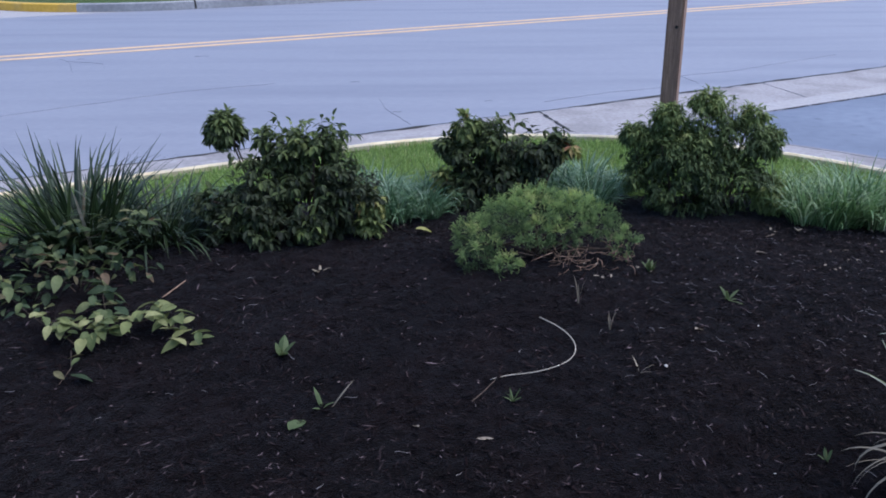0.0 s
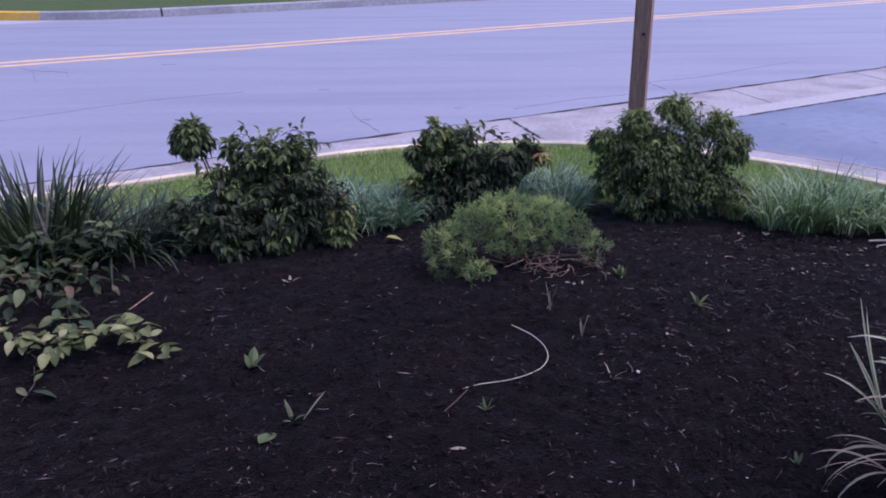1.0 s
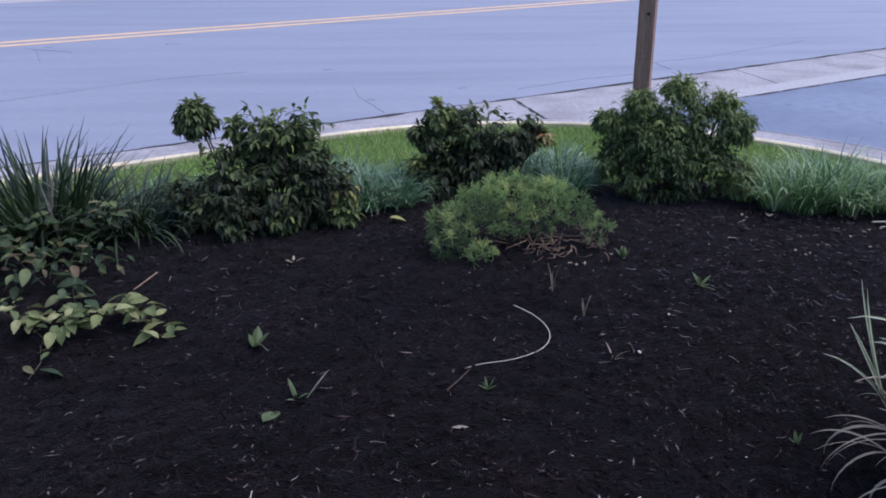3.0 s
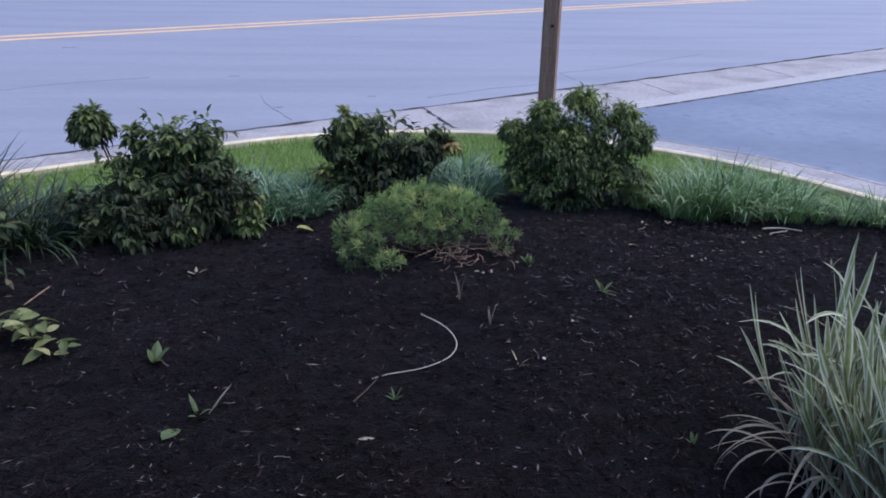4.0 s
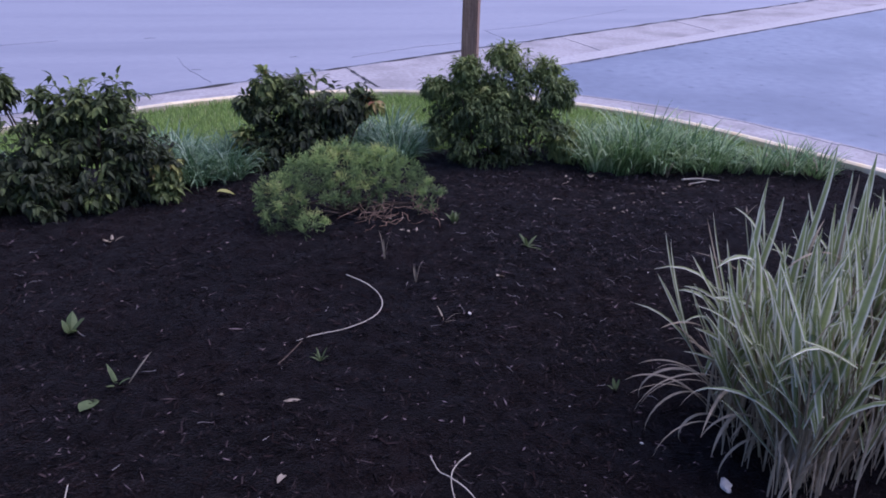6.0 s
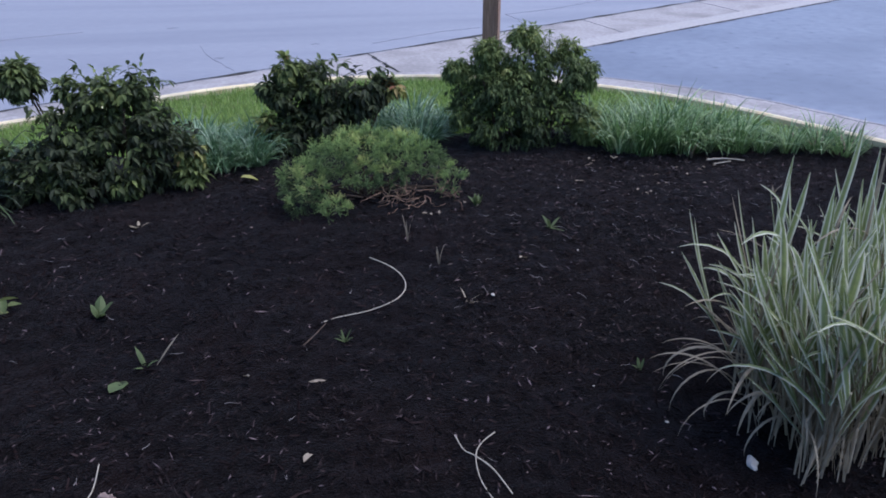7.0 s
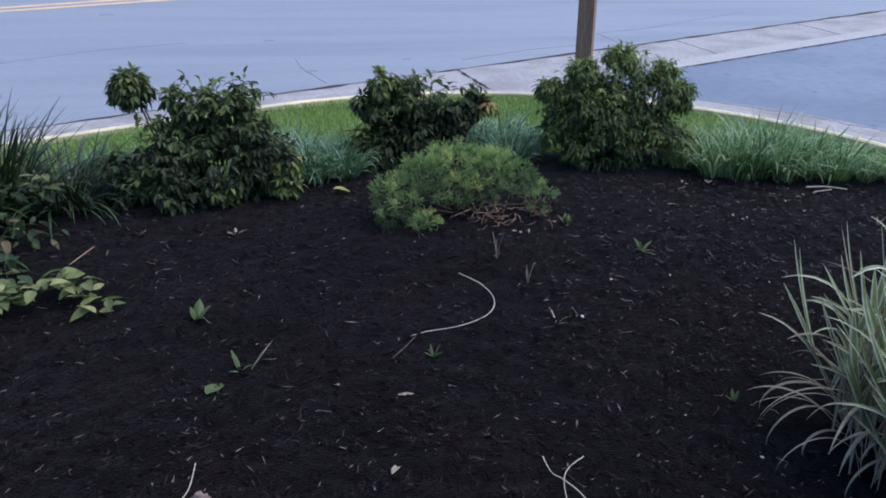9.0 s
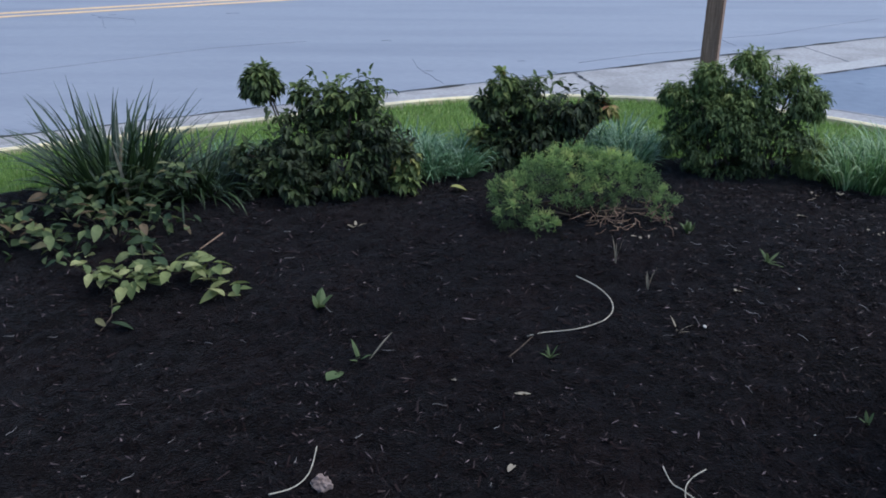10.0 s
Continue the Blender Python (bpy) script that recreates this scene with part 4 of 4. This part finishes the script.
def stem(name, pts, r0, r1, mat, label):
    """A dead stem lying on the mulch: points of x, y and height over the mulch."""
    sh_ = Sheet()
    pts = [Vector((px, py, bed_height(px, py) + 0.012 + pz)) for px, py, pz in pts]
    line = []
    for i in range(len(pts) - 1):
        p0, p1, p2, p3 = pts[max(i - 1, 0)], pts[i], pts[i + 1], pts[min(i + 2, len(pts) - 1)]
        for k in range(6):
            t = k / 6
            line.append(0.5 * ((2 * p1) + (p2 - p0) * t + (2 * p0 - 5 * p1 + 4 * p2 - p3) * t * t + (3 * p1 - p0 - 3 * p2 + p3) * t ** 3))
    line.append(pts[-1])
    tube(sh_, line, r0, r1, 6)
    return tagged(part(name, sh_, mat, None, "", True), label, "stem", "dead stems")


stem("dead_stem", [(0.16, 2.74, 0.0), (0.221, 2.765, 0), (0.34, 2.79, 0.0), (0.444, 2.835, 0.005), (0.495, 2.92, 0.01), (0.495, 3.0, 0.015), (0.456, 3.10, 0.01), (0.384, 3.19, 0.008)],
     0.0016, 0.0024, M_STRAW, "pale bleached stem curved like a hook on the mulch")
stem("dead_stem", [(0.09, 2.60, 0), (0.13, 2.66, 0.0), (0.18, 2.74, 0)], 0.0026, 0.0018, M_STEM, "short brown stem on the mulch")
stem("dead_stem", [(0.517, 2.05, 0.02), (0.535, 2.0, 0.0), (0.56, 1.965, 0), (0.60, 1.9, 0.0), (0.63, 1.80, 0.0)], 0.0015, 0.002, M_STRAW, "thin pale stem crossing another on the mulch")
stem("dead_stem", [(0.64, 2.045, 0.01), (0.59, 2.01, 0.006), (0.56, 1.95, 0.008), (0.555, 1.86, 0.004), (0.58, 1.76, 0)], 0.0019, 0.0014, M_STRAW, "pale curled stem crossing another on the mulch")
stem("dead_stem", [(-0.60, 1.90, 0), (-0.54, 1.94, 0.0), (-0.505, 2.0, 0.004), (-0.50, 2.10, 0.01)], 0.0022, 0.0016, M_STRAW, "short bent pale stick beside a stone")
stem("dead_stem", [(-1.25, 3.37, 0), (-1.19, 3.52, 0.01)], 0.0032, 0.003, M_DEADWOOD, "short tan stick on the mulch")
stem("dead_stem", [(2.30, 4.01, 0.005), (2.40, 4.0, 0.015), (2.50, 3.965, 0.005)], 0.005, 0.003, M_STRAW, "pale dry stem near the grass")
stem("dead_stem", [(2.32, 3.96, 0.0), (2.42, 3.97, 0.006)], 0.003, 0.003, M_STRAW, "thin pale dry stem near the grass")

for _ in range(26):
    x, y = (rng.uniform(1.45, 2.5), rng.uniform(3.6, 4.25)) if rng.random() < 0.8 else (rng.uniform(0.62, 0.95), rng.uniform(3.5, 3.72))
    flat_leaf("fallen_leaf", x, y, rng.uniform(0.012, 0.032), rng.uniform(0.008, 0.016), rng.uniform(0, 360), M_PALELEAF, "small bleached leaf fragment on the mulch", 0.014)

bm = bmesh.new()
bmesh.ops.create_icosphere(bm, subdivisions=3, radius=0.04)
for v in bm.verts:
    v.co = Vector((v.co.x * 1.0, v.co.y * 0.8, v.co.z * 0.75)) * (1 + 0.5 * noise.noise(v.co * 24) + 0.2 * noise.cell(v.co * 60))
me = bpy.data.meshes.new("stone")
bm.to_mesh(me)
bm.free()
stone = part("stone", me, M_ROCK)
stone.scale = (0.72, 0.72, 0.72)
stone.location = (-0.46, 1.955, bed_height(-0.46, 1.955) + 0.015)
tagged(stone, "small tan stone half sunk in the mulch", "stone")


def bit(x, y, size, mat, label):
    bm_ = bmesh.new()
    bmesh.ops.create_icosphere(bm_, subdivisions=2, radius=size)
    for v_ in bm_.verts:
        v_.co = Vector((v_.co.x * 1.3, v_.co.y * 0.8, v_.co.z * 0.5)) * (1 + 0.5 * noise.noise(v_.co * 60 + Vector((x * 9, y * 9, 0))))
    me_ = bpy.data.meshes.new("pale_bit")
    bm_.to_mesh(me_)
    bm_.free()
    ob = part("pale_bit", me_, mat)
    ob.matrix_basis = pose(x, y, bed_height(x, y) + size * 0.5 + 0.006, 0, 0, rng.uniform(0, 360))
    return tagged(ob, label, "debris", "pale bits on the mulch")


bit(0.826, 2.835, 0.0085, M_PALEBIT, "small white chip on the dark mulch")
bit(1.371, 1.835, 0.022, M_PALEBIT, "whitish fungus-like lump at the foot of the tall grass")
for _ in range(26):
    x, y = rng.uniform(-1.8, 2.6), rng.uniform(1.8, 4.0)
    if not (0.0 < x < 0.95 and 3.5 < y < 4.1):
        bit(x, y, rng.uniform(0.002, 0.0055), M_PALEBIT if rng.random() < 0.5 else M_ROCK, "tiny pale crumb on the dark mulch")

# ---------------------------------------------------------------- stuff: shredded bark, turf
rng = random.Random(99)
sh = Sheet()
verts, faces = [], []
while len(faces) < 80000 * 6:
    x, y = rng.uniform(-2.9, 3.3), 1.25 + 3.1 * rng.random() ** 1.25
    if bed_inside(x, y) < 0.0:
        continue
    ln = rng.uniform(0.005, 0.017) if rng.random() < 0.9 else rng.uniform(0.016, 0.04)
    w = rng.uniform(0.001, 0.0036)
    a, e = rng.uniform(0, math.tau), rng.uniform(-0.5, 0.5)
    d = Vector((math.cos(a) * math.cos(e), math.sin(a) * math.cos(e), math.sin(e)))
    s = Vector((-math.sin(a), math.cos(a), rng.uniform(-.5, .5))).normalized()
    u = d.cross(s)
    rough = 0.014 * lumps(x, y, 19, 7) + 0.009 * lumps(x, y, 43, 2)
    c = Vector((x, y, bed_height(x, y) + rough + rng.uniform(0.0, 0.008)))
    k = len(verts)
    verts += [c - d * ln, c + s * w, c - s * w, c + u * w * 0.7, c + d * ln]
    faces += [(k, k + 1, k + 3), (k, k + 3, k + 2), (k, k + 2, k + 1), (k + 4, k + 3, k + 1), (k + 4, k + 2, k + 3), (k + 4, k + 1, k + 2)]
me = bpy.data.meshes.new("bark_shreds")
me.from_pydata([tuple(v) for v in verts], [], faces)
tagged(part("bark_shreds", me, M_CHIPS), "loose black and brown bark shreds over the bed", "mulch", kind="stuff")

verts, faces = [], []
while len(faces) < 6500 * 6:
    x, y = rng.uniform(-2.9, 3.3), 1.25 + 3.1 * rng.random() ** 1.25
    if bed_inside(x, y) < 0.0:
        continue
    ln, w, h = rng.uniform(0.006, 0.022), rng.uniform(0.002, 0.005), rng.uniform(0.001, 0.003)
    a, e, roll = rng.uniform(0, math.tau), rng.uniform(-0.45, 0.45), rng.uniform(-0.8, 0.8)
    d = Vector((math.cos(a) * math.cos(e), math.sin(a) * math.cos(e), math.sin(e)))
    s = Vector((-math.sin(a), math.cos(a), roll)).normalized()
    u = d.cross(s)
    rough = 0.014 * lumps(x, y, 19, 7) + 0.009 * lumps(x, y, 43, 2)
    c = Vector((x, y, bed_height(x, y) + rough + rng.uniform(0.001, 0.009)))
    k = len(verts)
    f0, f1 = rng.uniform(0.5, 1), rng.uniform(0.4, 1)
    verts += [c - d * ln - s * w * f0, c - d * ln + s * w * f0, c + d * ln + s * w * f1, c + d * ln - s * w * f1]
    verts += [v + u * h for v in verts[-4:]]
    faces += [(k, k + 3, k + 2, k + 1), (k + 4, k + 5, k + 6, k + 7)] + [(k + i, k + (i + 1) % 4, k + 4 + (i + 1) % 4, k + 4 + i) for i in range(4)]
# Pale debris, laid thickly to paint in stronger light on the right.
shreds = Sheet()
for _ in range(5200):
    x, y = rng.gauss(1.75, 0.65), rng.uniform(2.5, 4.3)
    if x < 0.7 or x > 3.0 or bed_inside(x, y) < 0.02:
        continue
    a, ln, w = rng.uniform(0, math.tau), rng.uniform(0.004, 0.016), rng.uniform(0.001, 0.003)
    d, s = Vector((math.cos(a), math.sin(a), rng.uniform(-.3, .3))), Vector((-math.sin(a), math.cos(a), rng.uniform(-.5, .5)))
    c = Vector((x, y, bed_height(x, y) + 0.014 * lumps(x, y, 19, 7) + 0.009 * lumps(x, y, 43, 2) + rng.uniform(0.004, 0.012)))
    shreds.add([c - d * ln, c + s * w, c - s * w, c + Vector((0, 0, w)), c + d * ln], [(0, 1, 3), (0, 3, 2), (0, 2, 1), (4, 3, 1), (4, 2, 3), (4, 1, 2)])
tagged(part("pale_shreds", shreds, M_PALESHRED), "paler bark debris that also paints in stronger light on this side", "mulch", kind="stuff")
me = bpy.data.meshes.new("bark_chunks")
me.from_pydata([tuple(v) for v in verts], [], faces)
tagged(part("bark_chunks", me, M_CHUNKS), "coarser dark brown bark pieces lying in the mulch", "mulch", kind="stuff")

sh = Sheet()
for n in range(290):
    x, y = (rng.uniform(-2.2, 2.8), 1.6 + 2.5 * rng.random()) if n < 130 else (rng.uniform(0.75, 2.7), rng.uniform(2.9, 4.25))
    if 0.0 < x < 0.95 and 3.5 < y < 4.1:
        continue
    a, ln, bend = rng.uniform(0, math.tau), rng.uniform(0.012, 0.05), rng.uniform(-0.35, 0.35)
    line, p = [], Vector((x, y, 0))
    for k in range(5):
        q = Vector((p.x, p.y, bed_height(p.x, p.y) + 0.012 + 0.003 * math.sin(k * 1.3 + a)))
        line.append(q)
        p = p + Vector((math.cos(a + bend * k / 4), math.sin(a + bend * k / 4), 0)) * ln / 4
    tube(sh, line, rng.uniform(0.0006, 0.0014), 0.0005, 4)
tagged(part("straw_litter", sh, M_LITTER), "thin pale straw and root threads scattered on mulch", "litter", kind="stuff")

sh = Sheet()
n = 0
while n < 42000:
    x, y = rng.uniform(-4.2, 3.6), rng.uniform(2.6, 6.0)
    if lawn_inside(x, y) < 0.01 or bed_inside(x, y) > -0.02:
        continue
    n += 1
    a, ln, w = rng.uniform(0, math.tau), rng.uniform(0.025, 0.055), rng.uniform(0.0015, 0.003)
    lean = rng.uniform(0.1, 0.7)
    b = Vector((x, y, lawn_height(x, y) - 0.004))
    s = Vector((-math.sin(a), math.cos(a), 0)) * w
    m1 = b + Vector((math.cos(a) * lean * 0.3, math.sin(a) * lean * 0.3, 0.55)) * ln
    t1 = b + Vector((math.cos(a) * lean, math.sin(a) * lean, 0.95)) * ln
    sh.add([b - s, b + s, m1 + s * 0.8, m1 - s * 0.8, t1], [(0, 1, 2, 3), (3, 2, 4)])
tagged(part("turf", sh, M_TURF), "short mown green turf inside the kerb", "grass", kind="stuff")
